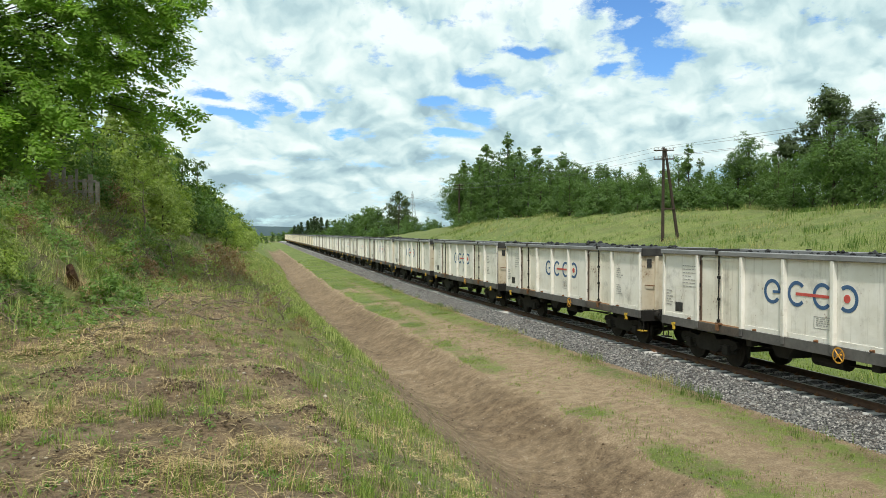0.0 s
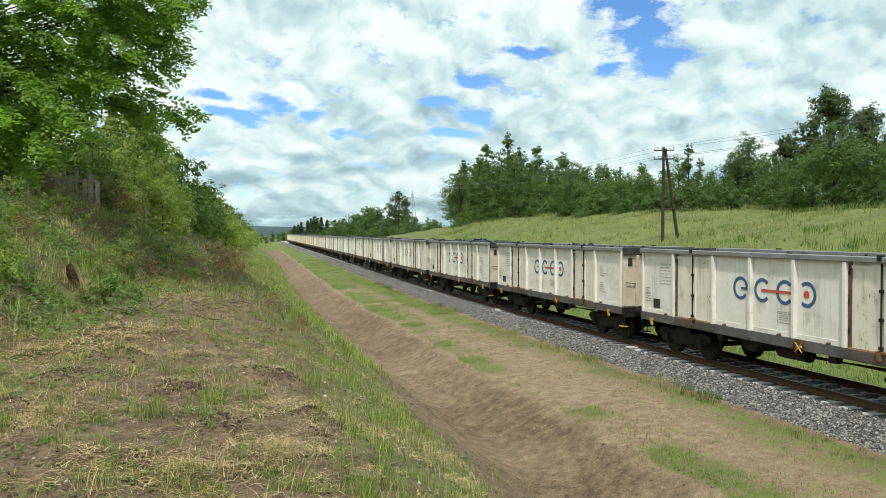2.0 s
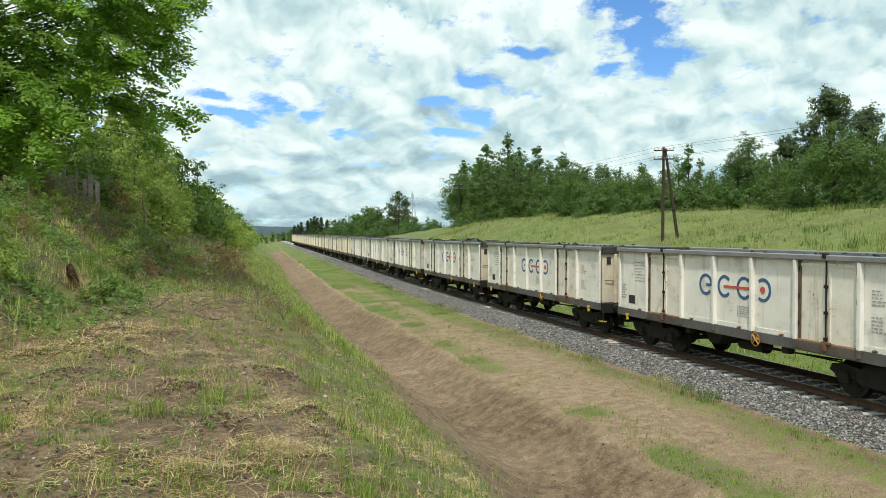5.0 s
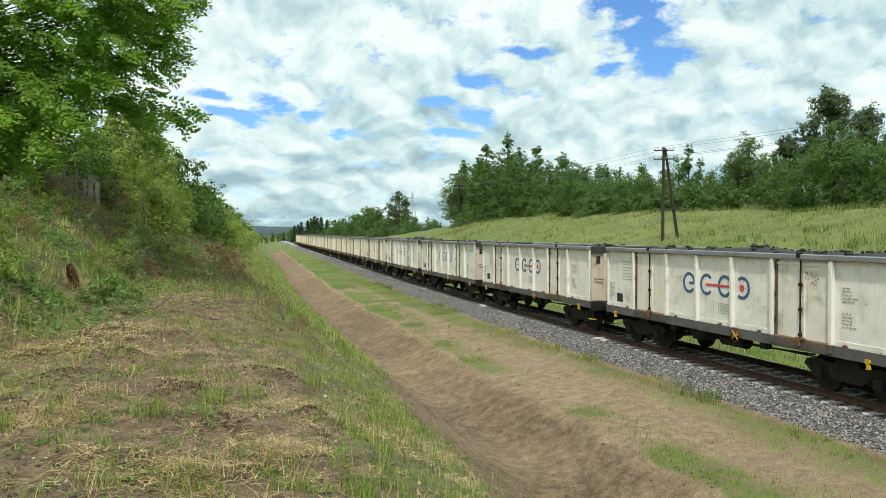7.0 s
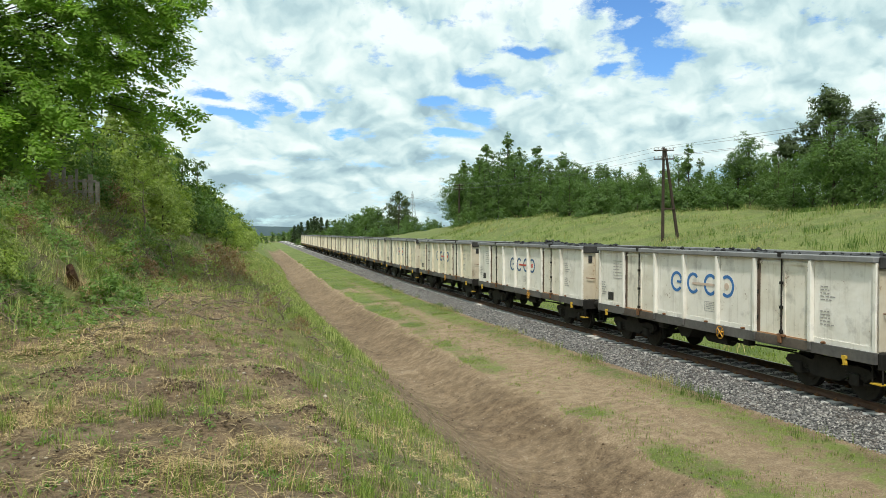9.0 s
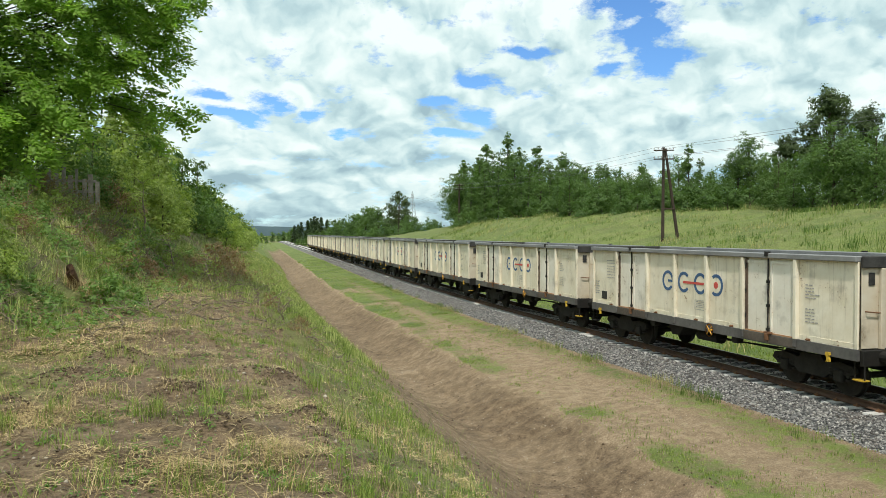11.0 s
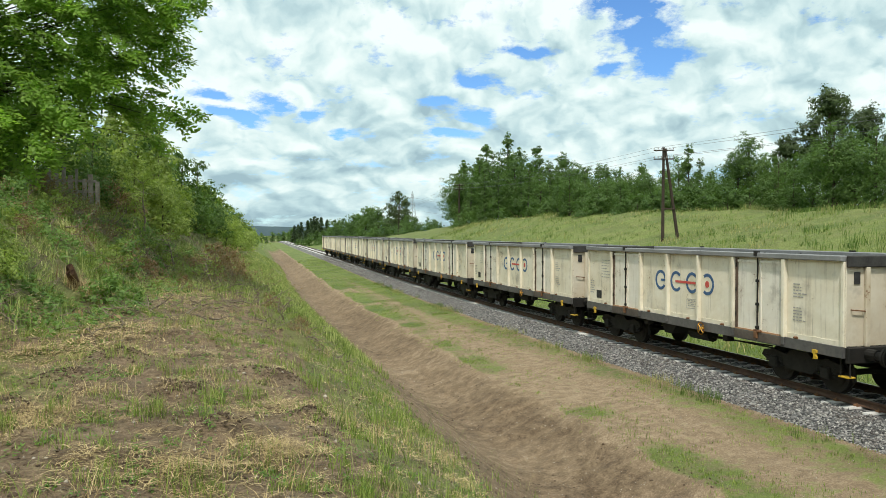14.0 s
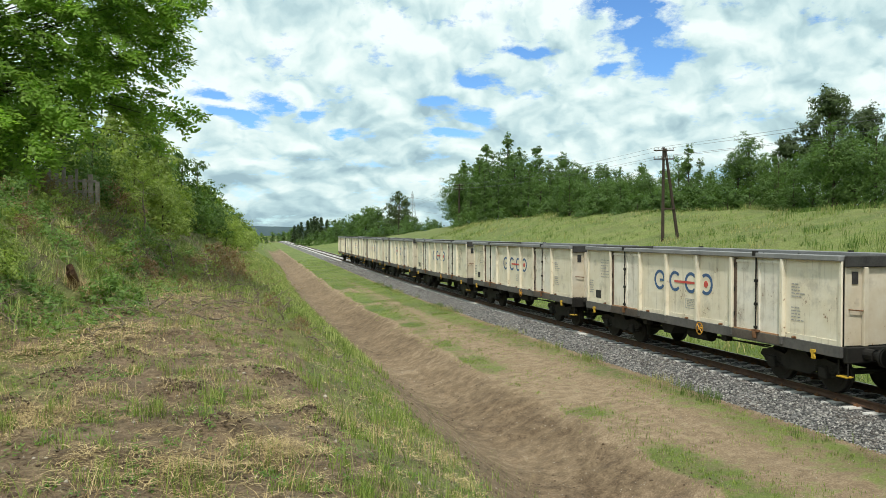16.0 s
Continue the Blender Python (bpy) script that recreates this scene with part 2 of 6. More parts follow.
M["old_cut"] = simple("old_cut_wood", (0.035, 0.020, 0.014), (0.13, 0.07, 0.04), 14.0, 0.85)
M["dead_twig"] = simple("dead_twig", (0.10, 0.075, 0.055), (0.30, 0.245, 0.18), 6.0, 0.9)
M["dead_leaf"] = leaf_mat("dead_leaves", (0.11, 0.065, 0.032), (0.34, 0.23, 0.12), 0.3, 2.0)


def stone_mat():
    k = Mat("ballast_stone", 0.85)
    col = k.ramp(k.island(), [(0.0, (0.045, 0.045, 0.048)), (0.45, (0.145, 0.142, 0.14)), (0.8, (0.28, 0.27, 0.255)), (1.0, (0.50, 0.485, 0.46))])
    v = k.coords("World")
    col = k.mix(k.ramp(k.noise(v, 1.2, 4), [(0.45, 0.0), (0.7, 0.35)]), col, (0.16, 0.115, 0.08))
    k.color(col)
    k.bump(k.noise(v, 60, 3), 0.3, 0.004)
    return k.m


def bed_mat():
    k = Mat("ballast_bed", 0.9)
    v = k.coords("World")
    vo = k.n("ShaderNodeTexVoronoi")
    vo.inputs["Scale"].default_value = 17.0
    k.l(v, vo.inputs["Vector"])
    grey = k.n("ShaderNodeSeparateColor")
    k.l(vo.outputs["Color"], grey.inputs[0])
    k.color(k.ramp(grey.outputs[0], [(0.0, (0.03, 0.03, 0.032)), (0.5, (0.12, 0.12, 0.12)), (1.0, (0.32, 0.31, 0.295))]))
    k.bump(vo.outputs["Distance"], 0.8, 0.03)
    return k.m


M["stone"], M["bed"] = stone_mat(), bed_mat()
pb = Mat("field_stone", 0.85)
pb.color(pb.ramp(pb.island(), [(0.0, (0.13, 0.105, 0.08)), (0.5, (0.29, 0.24, 0.185)), (1.0, (0.46, 0.41, 0.34))]))
M["pebble"] = pb.m
pb = Mat("rounded_field_stone", 0.8)
pb.color(pb.mix(pb.ramp(pb.noise(pb.coords("Object"), 2.2, 5), [(0.4, 0.0), (0.65, 0.6)]), pb.ramp(pb.rand(), [(0.0, (0.20, 0.16, 0.12)), (0.6, (0.34, 0.29, 0.22)), (1.0, (0.52, 0.47, 0.38))]), (0.21, 0.17, 0.12)))
M["pebble_smooth"] = pb.m


def ground_mat():
    """Soil, sand and low turf, laid out by how bare and how sandy each stretch of ground is."""
    k = Mat("soil_and_turf", 0.95)
    v = k.coords("World")
    n1, n2, n3 = k.noise(v, 0.55, 7, 0.62), k.noise(v, 3.2, 6, 0.65), k.noise(v, 22.0, 5, 0.65)
    n4 = k.noise(v, 85.0, 3, 0.6)
    grain = k.maths("ADD", k.maths("MULTIPLY", n2, 0.40), k.maths("ADD", k.maths("MULTIPLY", n3, 0.36), k.maths("MULTIPLY", n4, 0.24)))
    soil = k.ramp(grain, [(0.38, (0.060, 0.040, 0.024)), (0.5, (0.175, 0.122, 0.074)), (0.62, (0.34, 0.25, 0.16))])
    sand = k.ramp(grain, [(0.36, (0.16, 0.118, 0.078)), (0.5, (0.305, 0.222, 0.140)), (0.64, (0.52, 0.41, 0.285))])
    dirt = k.mix(k.attr("sand"), soil, sand)
    turf = k.ramp(grain, [(0.34, (0.060, 0.092, 0.018)), (0.52, (0.150, 0.205, 0.045)), (0.68, (0.28, 0.31, 0.095))])
    straw = k.ramp(grain, [(0.36, (0.10, 0.075, 0.035)), (0.66, (0.36, 0.29, 0.16))])
    turf = k.mix(k.ramp(k.noise(v, 0.22, 6, 0.65), [(0.42, 0.0), (0.60, 0.80)]), turf, (0.070, 0.120, 0.024))
    turf = k.mix(k.maths("MULTIPLY", k.attr("dry"), k.ramp(n1, [(0.35, 0.2), (0.65, 1.0)])), turf, straw)
    edge = k.maths("ADD", k.attr("green"), k.maths("MULTIPLY", k.maths("SUBTRACT", k.maths("ADD", k.maths("MULTIPLY", n1, 0.35), k.maths("MULTIPLY", n2, 0.65)), 0.5), 1.6))
    k.color(k.mix(k.ramp(edge, [(0.38, 0.0), (0.62, 1.0)]), dirt, turf))
    k.bump(grain, 1.0, 0.10)
    return k.m


M["ground"] = ground_mat()


def blade_mat(name, stops, trans=0.3, patchy=0.7, scale=0.4):
    k = Mat(name, 0.6)
    patch = k.noise(k.coords("World"), scale, 4)
    f = k.maths("ADD", k.maths("MULTIPLY", k.island(), 0.65), k.maths("MULTIPLY", k.maths("SUBTRACT", patch, 0.5 - 0.14 / patchy), patchy))
    col = k.ramp(f, stops)
    k.color(col)
    tr = k.n("ShaderNodeBsdfTranslucent")
    k.l(col, tr.inputs[0])
    ms = k.n("ShaderNodeMixShader")
    ms.inputs[0].default_value = trans
    k.l(k.b.outputs[0], ms.inputs[1])
    k.l(tr.outputs[0], ms.inputs[2])
    k.l(ms.outputs[0], k.nt.nodes["Material Output"].inputs[0])
    return k.m


M["grass"] = blade_mat("fresh_grass", [(0.1, (0.090, 0.135, 0.020)), (0.5, (0.225, 0.325, 0.052)), (0.95, (0.46, 0.50, 0.15))], 0.4)
M["meadow"] = blade_mat("meadow_grass", [(0.05, (0.085, 0.160, 0.026)), (0.45, (0.185, 0.265, 0.052)), (0.95, (0.50, 0.45, 0.20))], 0.4, 3.2, 0.22)
M["straw"] = blade_mat("dry_straw", [(0.1, (0.20, 0.138, 0.062)), (0.45, (0.45, 0.335, 0.155)), (0.9, (0.74, 0.60, 0.33))], 0.15)
M["thatch"] = blade_mat("rotting_stalks", [(0.1, (0.055, 0.038, 0.022)), (0.5, (0.16, 0.115, 0.066)), (0.95, (0.36, 0.28, 0.17))], 0.05)
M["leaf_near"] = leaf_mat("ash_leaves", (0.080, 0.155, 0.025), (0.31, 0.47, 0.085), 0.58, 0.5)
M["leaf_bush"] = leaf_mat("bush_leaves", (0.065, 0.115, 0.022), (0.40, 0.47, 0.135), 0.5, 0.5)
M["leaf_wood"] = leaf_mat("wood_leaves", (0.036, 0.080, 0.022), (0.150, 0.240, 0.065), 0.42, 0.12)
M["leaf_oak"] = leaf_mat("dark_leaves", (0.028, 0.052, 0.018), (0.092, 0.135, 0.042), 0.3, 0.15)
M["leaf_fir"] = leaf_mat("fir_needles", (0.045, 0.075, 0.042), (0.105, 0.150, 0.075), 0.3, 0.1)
# forest green shifted to blue-grey: the haze of distance is in this colour
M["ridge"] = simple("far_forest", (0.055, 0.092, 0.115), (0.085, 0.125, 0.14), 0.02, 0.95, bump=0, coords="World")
M["clod"] = simple("dark_soil_clod", (0.04, 0.027, 0.018), (0.16, 0.11, 0.07), 9.0, 0.95, bump=0.8, coords="World")
M["weed"] = leaf_mat("weed_leaves", (0.060, 0.125, 0.028), (0.185, 0.29, 0.068), 0.35, 0.6)
M["slope_grass"] = blade_mat("slope_grass", [(0.1, (0.10, 0.155, 0.028)), (0.5, (0.29, 0.37, 0.085)), (0.95, (0.66, 0.64, 0.30))], 0.4, 1.5, 0.7)
M["grey_wood"] = simple("weathered_grey_wood", (0.15, 0.135, 0.115), (0.36, 0.33, 0.29), 7.0, 0.9, bump=0.5)

# ---------------------------------------------------------------- helpers for building
rng = np.random.default_rng(7)


def part(name, bm, material, parent=None, label=""):
    """Links a bmesh as one mesh object under a thing or a part."""
    me = bpy.data.meshes.new(name)
    bm.to_mesh(me)
    bm.free()
    me.materials.append(material)
    ob = new(name, me)
    ob.parent = parent
    if label:
        tagged(ob, label)
    return ob


def share(ob, m, parent=None):
    """Another object on the same mesh."""
    o = new(ob.name.split(".")[0], ob.data)
    o.parent = parent if parent is not None else ob.parent
    o.matrix_basis = m
    for key in ("label",):
        if key in ob:
            o[key] = ob[key]
    return o


def box(bm, x0, x1, y0, y1, z0, z1, bevel=0.0):
    m = Matrix.Translation(((x0 + x1) / 2, (y0 + y1) / 2, (z0 + z1) / 2)) @ Matrix.Diagonal((x1 - x0, y1 - y0, z1 - z0, 1))
    r = bmesh.ops.create_cube(bm, size=1, matrix=m)
    if bevel:
        es = list({e for v in r["verts"] for e in v.link_edges})
        bmesh.ops.bevel(bm, geom=es, offset=bevel, segments=1, affect="EDGES", profile=0.5)
    return bm


def rod(bm, a, b, r0, r1=None, seg=8):
    a, b = Vector(a), Vector(b)
    d = b - a
    m = Matrix.Translation((a + b) / 2) @ d.to_track_quat("Z", "Y").to_matrix().to_4x4()
    bmesh.ops.create_cone(bm, cap_ends=True, segments=seg, radius1=r0, radius2=r0 if r1 is None else r1, depth=d.length, matrix=m)
    return bm


def prism(bm, outline, x0, x1):
    """Extrudes an outline in (y, z) from x0 to x1."""
    a = [bm.verts.new((x0, y, z)) for y, z in outline]
    b = [bm.verts.new((x1, y, z)) for y, z in outline]
    n = len(outline)
    bm.faces.new(a)
    bm.faces.new(b[::-1])
    for i in range(n):
        bm.faces.new((a[i], b[i], b[(i + 1) % n], a[(i + 1) % n]))
    bmesh.ops.recalc_face_normals(bm, faces=bm.faces[:])
    return bm


def mesh_np(name, verts, faces, material, smooth=False):
    """A mesh from arrays; faces is an (n, 3) or (n, 4) array."""
    verts, faces = np.asarray(verts, np.float32), np.asarray(faces, np.int32)
    me = bpy.data.meshes.new(name)
    me.vertices.add(len(verts))
    me.vertices.foreach_set("co", verts.ravel())
    k = faces.shape[1]
    me.loops.add(faces.size)
    me.loops.foreach_set("vertex_index", faces.ravel())
    me.polygons.add(len(faces))
    me.polygons.foreach_set("loop_start", np.arange(0, faces.size, k, dtype=np.int32))
    if smooth:
        me.polygons.foreach_set("use_smooth", np.ones(len(faces), bool))
    me.update(calc_edges=True)
    me.materials.append(material)
    return me


def vnoise(x, y, seed=0):
    """Smooth value noise in 0..1 on arrays."""
    x, y = np.asarray(x, float), np.asarray(y, float)
    xi, yi = np.floor(x).astype(np.int64), np.floor(y).astype(np.int64)
    fx, fy = x - xi, y - yi
    fx, fy = fx * fx * (3 - 2 * fx), fy * fy * (3 - 2 * fy)

    def h(a, b):
        v = (a * 374761393 + b * 668265263 + seed * 974634777) & 0x7FFFFFFF
        v = ((v ^ (v >> 13)) * 1274126177) & 0x7FFFFFFF
        return ((v ^ (v >> 16)) & 0xFFFF) / 65535.0

    return (h(xi, yi) * (1 - fx) + h(xi + 1, yi) * fx) * (1 - fy) + (h(xi, yi + 1) * (1 - fx) + h(xi + 1, yi + 1) * fx) * fy


def fnoise(x, y, scale, seed=0, octaves=3):
    t, a, s = 0.0, 0.5, 0.0
    for o in range(octaves):
        t = t + a * vnoise(np.asarray(x) / scale * 2 ** o, np.asarray(y) / scale * 2 ** o, seed + 17 * o)
        s += a
        a *= 0.5
    return t / s - 0.5


# ---------------------------------------------------------------- the line: straight at first, then a long bend to the right
TRACK_X = 14.937
_g = np.linspace(-400, 3000, 6801)
_k = np.interp(_g, [0, 35, 60, 90, 130], [0, 0.00088, 0.00127, -0.0002, 0], left=0, right=0)
_h = np.concatenate([[0], np.cumsum((_k[1:] + _k[:-1]) / 2 * 0.5)])
_x = np.concatenate([[0], np.cumsum((_h[1:] + _h[:-1]) / 2 * 0.5)]) + TRACK_X


def line_x(s):
    return np.interp(s, _g, _x)


def line_heading(s):
    return np.interp(s, _g, _h)


def on_line(s, off=0.0, z=0.0):
    """The pose of something on the line, s metres along it, off metres to its right."""
    h = float(line_heading(s))
    return pose(float(line_x(s)) + off * math.cos(h), s - off * math.sin(h), z, 0, 0, -math.degrees(h))


# ---------------------------------------------------------------- ground
CROSS_D = [-16.0, -13.9, -12.6, -8.95, -8.3, -7.75, -6.6, -6.42, -5.6, -2.7, -2.2, 2.4, 3.2, 6, 12, 18, 30, 45, 80, 3000]
CROSS_Z = [2.12, 1.85, 1.25, -1.30, -1.48, -1.42, -0.87, -0.77, -0.71, -0.50, -0.46, -0.46, -0.62, -0.45, 1.3, 2.8, 5.5, 6.0, 6.2, 6.4]


SOIL_HEAPS = [(-2.35, 18.0, 0.45, 0.30), (-1.6, 16.9, 0.40, 0.16), (1.45, 20.6, 0.5, 0.20), (-0.25, 9.2, 0.30, 0.10), (-1.6, 9.8, 0.35, 0.12), (0.12, 7.3, 0.26, 0.15), (-1.1, 11.0, 0.38, 0.12), (1.65, 15.8, 0.5, 0.22), (0.75, 10.6, 0.4, 0.12), (-2.1, 8.6, 0.4, 0.10), (1.0, 8.3, 0.25, 0.09), (-0.4, 13.6, 0.45, 0.14)]


def hill_foot(y):
    return np.interp(y, [-60, 0, 12, 32, 76, 150, 400], [-21, -19.6, -17.9, -15.4, -13.4, -13.0, -13.0])


def lip(y):
    """How the edge of the ditch wanders."""
    return 0.42 * fnoise(np.asarray(y, float) * 0 + 3.3, y, 3.2, 51, 4) * np.clip(40 / np.maximum(np.asarray(y, float), 1), 0.3, 1)


def ground_z(x, y):
    x, y = np.asarray(x, float), np.asarray(y, float)
    d = x - line_x(y)
    edge = lip(y) * np.interp(d, [-9, -8.2, -5.4, -4.6], [0, 1, 1, 0])
    z = np.interp(d + edge, CROSS_D, CROSS_Z)
    # the field beyond the line falls away with distance
    right = np.clip((d - 6) / 10, 0, 1)
    fade = np.interp(y, [-50, 58, 78, 95, 120, 180, 260, 500, 900], [1.0, 1.0, 1.3, 1.5, 1.35, 0.9, 0.55, 0.2, 0.0])
    rise = (z + 0.45) * (fade * right + (1 - right))
    rise = np.where(rise > 5.4, 5.4 + 1.0 * np.tanh(rise - 5.4), rise)
    z = np.where(d > 6, -0.45 + rise, z)
    # the hillside of the cutting on the near side
    r = np.maximum(hill_foot(y) - d, 0.0)
    tall = np.interp(y, [-60, 15, 60, 140, 300, 500], [7.0, 6.6, 5.0, 3.4, 2.0, 1.0])
    z = z + tall * (1 - np.exp(-r * 1.0 / tall)) * (1 - np.exp(-r / 0.7))
    # the bank of the ditch sinks towards the distance
    z = np.where((d < -9) & (y > 60), z - np.clip((y - 60) / 260, 0, 1) * 2.0 * np.clip((-9 - d) / 4, 0, 1), z)
    for mx, my, mr, mh in SOIL_HEAPS:
        z = z + mh * np.exp(-((x - mx) ** 2 + (y - my) ** 2) / mr ** 2)
    far = np.clip((y - 350) / 600, 0, 1)
    z = z * (1 - far) + far * (-6.0)
    rough = np.where((d > -2.9) & (d < 2.9), 0.0, 1.0)
    slope = np.clip((-6.2 - d) / 0.5, 0, 1) * np.clip((d + 8.3) / 0.5, 0, 1)
    z = z + rough * (0.16 * fnoise(x, y, 2.2, 3) + 0.09 * fnoise(x, y, 0.55, 5) * (d < -6)) * np.clip(1.3 - np.abs(d + 4) / 3 * 0.0, 0.3, 1)
    z = z + np.where((d < -6.2) | (d > 9), np.where(y < 22, 0.10, 0.05) * fnoise(x, y, 0.24, 15, 2), 0)
    z = z + slope * (0.20 * fnoise(d * 0.9, y, 2.1, 9) + 0.06 * fnoise(x, y, 0.33, 19, 3))
    z = z + np.where((d > -6.4) & (d < -2.9), 0.07 * fnoise(x, y, 0.6, 17, 3), 0)
    z = z + np.where(d < -16, 0.7 * fnoise(x, y, 4.5, 21) * np.clip((-16 - d) / 3, 0, 1), 0)
    z = z + np.where(d > 9, (0.7 * fnoise(x, y, 14, 31) + 0.5 * fnoise(x, y, 4, 35)) * np.clip((d - 9) / 10, 0, 1), 0)
    return z


def bank_foot(y):
    """Where the grass of the bank gives way to the bare ditch."""
    return np.interp(y, [4, 8.4, 9.4, 15, 23.5, 36, 55], [-12.3, -11.9, -11.9, -11.3, -10.6, -10.1, -9.8])


def ground_zones(x, y):
    """How green, how sandy and how dry the ground is."""
    d = x - line_x(y)
    w = d + 0.5 * fnoise(x, y, 2.5, 41) * np.clip(26 / np.maximum(y, 1), 0.15, 1)
    w = np.where((d > -8.6) & (d < -5.0), d + lip(y) + (w - d) * 0.2, w)
    green = np.interp(w, [-30, -18, -15.5, -13.4, -12.6, -10.8, -10.0, -8.9, -8.4, -6.55, -6.38, -5.7, -5.3, -4.3, -3.8, -2.9, -2.6, 2.6, 3.2, 4],
                      [0.85, 0.70, 0.24, 0.30, 0.72, 0.72, 0.50, 0.34, 0.02, 0.0, 0.58, 0.56, 0.36, 0.20, 0.42, 0.52, 0.2, 0.2, 0.9, 1.0])
    green = np.where(d < -15, green - 0.75 * np.clip(fnoise(x, y, 1.9, 44, 4) * 3.0 + 0.10, 0, 0.8) * np.clip((-15 - d) / 1.5, 0, 1), green)
    foot = bank_foot(y)
    bank = (w > -13.6) & (w < -8.7)
    green = np.where(bank, np.clip(0.48 + (foot - w) * 0.7, 0.05, 0.58), green)
    strip = (w > -6.7) & (w < -5.1)
    green = np.where(strip, green * np.clip(fnoise(x * 0.4, y, 2.6, 47, 3) * 3.0 + 0.90, 0.35, 1.0), green)
    far = np.clip((y - 26) / 25, 0, 1) * 0.85
    lane = (w > -6.3) & (w < -2.6)
    green = np.where(lane, green + far * 0.30 + np.clip((y - 60) / 40, 0, 1) * 0.3 + np.clip((18 - y) / 5, 0, 1) * 0.06, green)
    green = np.where(d < -11, green + 0.45 * np.clip((y - 27) / 9, 0, 1), green)
    green = np.where((w > -13) & (w < -2.6), np.maximum(green, np.clip((y - 190) / 70, 0, 0.9)), green)
    sand = np.interp(w, [-14, -9.5, -8.6, -6.75, -6.35, -3.4, -2.8], [0.05, 0.10, 0.04, 0.02, 0.85, 0.9, 0.6])
    sand = sand + np.where((w > -11) & (w < -6.4), np.clip(0.18 + 1.3 * fnoise(x * 0.7, y, 2.4, 57, 4), 0, 0.55), 0)
    dry = np.interp(d, [-30, -17, -13, -12, -9, 5, 10, 20, 60], [0.35, 0.7, 0.55, 0.2, 0.25, 0.15, 0.2, 0.35, 0.45])
    return green, sand, dry


def build_ground():
    xs = np.concatenate([np.linspace(-900, -60, 15), np.linspace(-55, -13, 30), np.arange(-12, -6, 0.3), np.arange(-6, -4.5, 0.15), np.arange(-4.5, 4, 0.09), np.arange(4, 13, 0.15), np.arange(13, 20, 0.45), np.arange(20.5, 60, 1.2), np.linspace(62, 200, 30), np.linspace(230, 3000, 16)])
    ys = np.concatenate([np.linspace(-300, -12, 20), np.arange(-10, 3, 0.6), np.arange(3, 13, 0.09), np.arange(13, 22, 0.17), np.arange(22, 50, 0.34), np.arange(50, 130, 1.4), np.arange(131, 420, 5), np.linspace(430, 3500, 22)])
    bend = line_x(ys) - TRACK_X
    near = np.exp(-((xs - 6) / 45) ** 2)
    X = xs[None, :] + bend[:, None] * near[None, :]
    Y = np.repeat(ys[:, None], len(xs), 1)
    Z = ground_z(X, Y)
    n = len(xs)
    i, j = np.meshgrid(np.arange(n - 1), np.arange(len(ys) - 1))
    q = (j * n + i).ravel()
    faces = np.stack([q, q + 1, q + n + 1, q + n], 1)
    me = mesh_np("ground", np.stack([X, Y, Z], -1).reshape(-1, 3), faces, M["ground"], True)
    for name, val in zip(("green", "sand", "dry"), ground_zones(X, Y)):
        a = me.attributes.new(name, "FLOAT", "POINT")
        a.data.foreach_set("value", np.clip(val, 0, 1).ravel().astype(np.float32))
    tagged(new("ground", me), "uneven soil and turf of a railway cutting", "ground", kind="structure")


build_ground()


def build_ridge():
    """Far wooded rise at the end of the valley, its colour blued for haze."""
    n, ys = 160, 2600.0
    xs = np.linspace(-1500, 2600, n)
    top = -2 + 26 + 10 * fnoise(xs, xs * 0, 400, 5) + 5 * fnoise(xs, xs * 0, 40, 8) + np.clip((xs - 900) / 60, 0, 18)
    rows = [np.stack([xs, np.full(n, ys), np.full(n, -30.0)], 1), np.stack([xs, np.full(n, ys), top], 1), np.stack([xs, np.full(n, ys + 300), top], 1)]
    v = np.concatenate(rows)
    q = np.concatenate([np.arange(n - 1) + k * n for k in range(2)])
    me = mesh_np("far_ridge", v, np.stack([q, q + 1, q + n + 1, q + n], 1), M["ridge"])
    tagged(new("backdrop", me), "far wooded rise beyond the valley, blue haze put into its colour", "backdrop", kind="structure")


build_ridge()


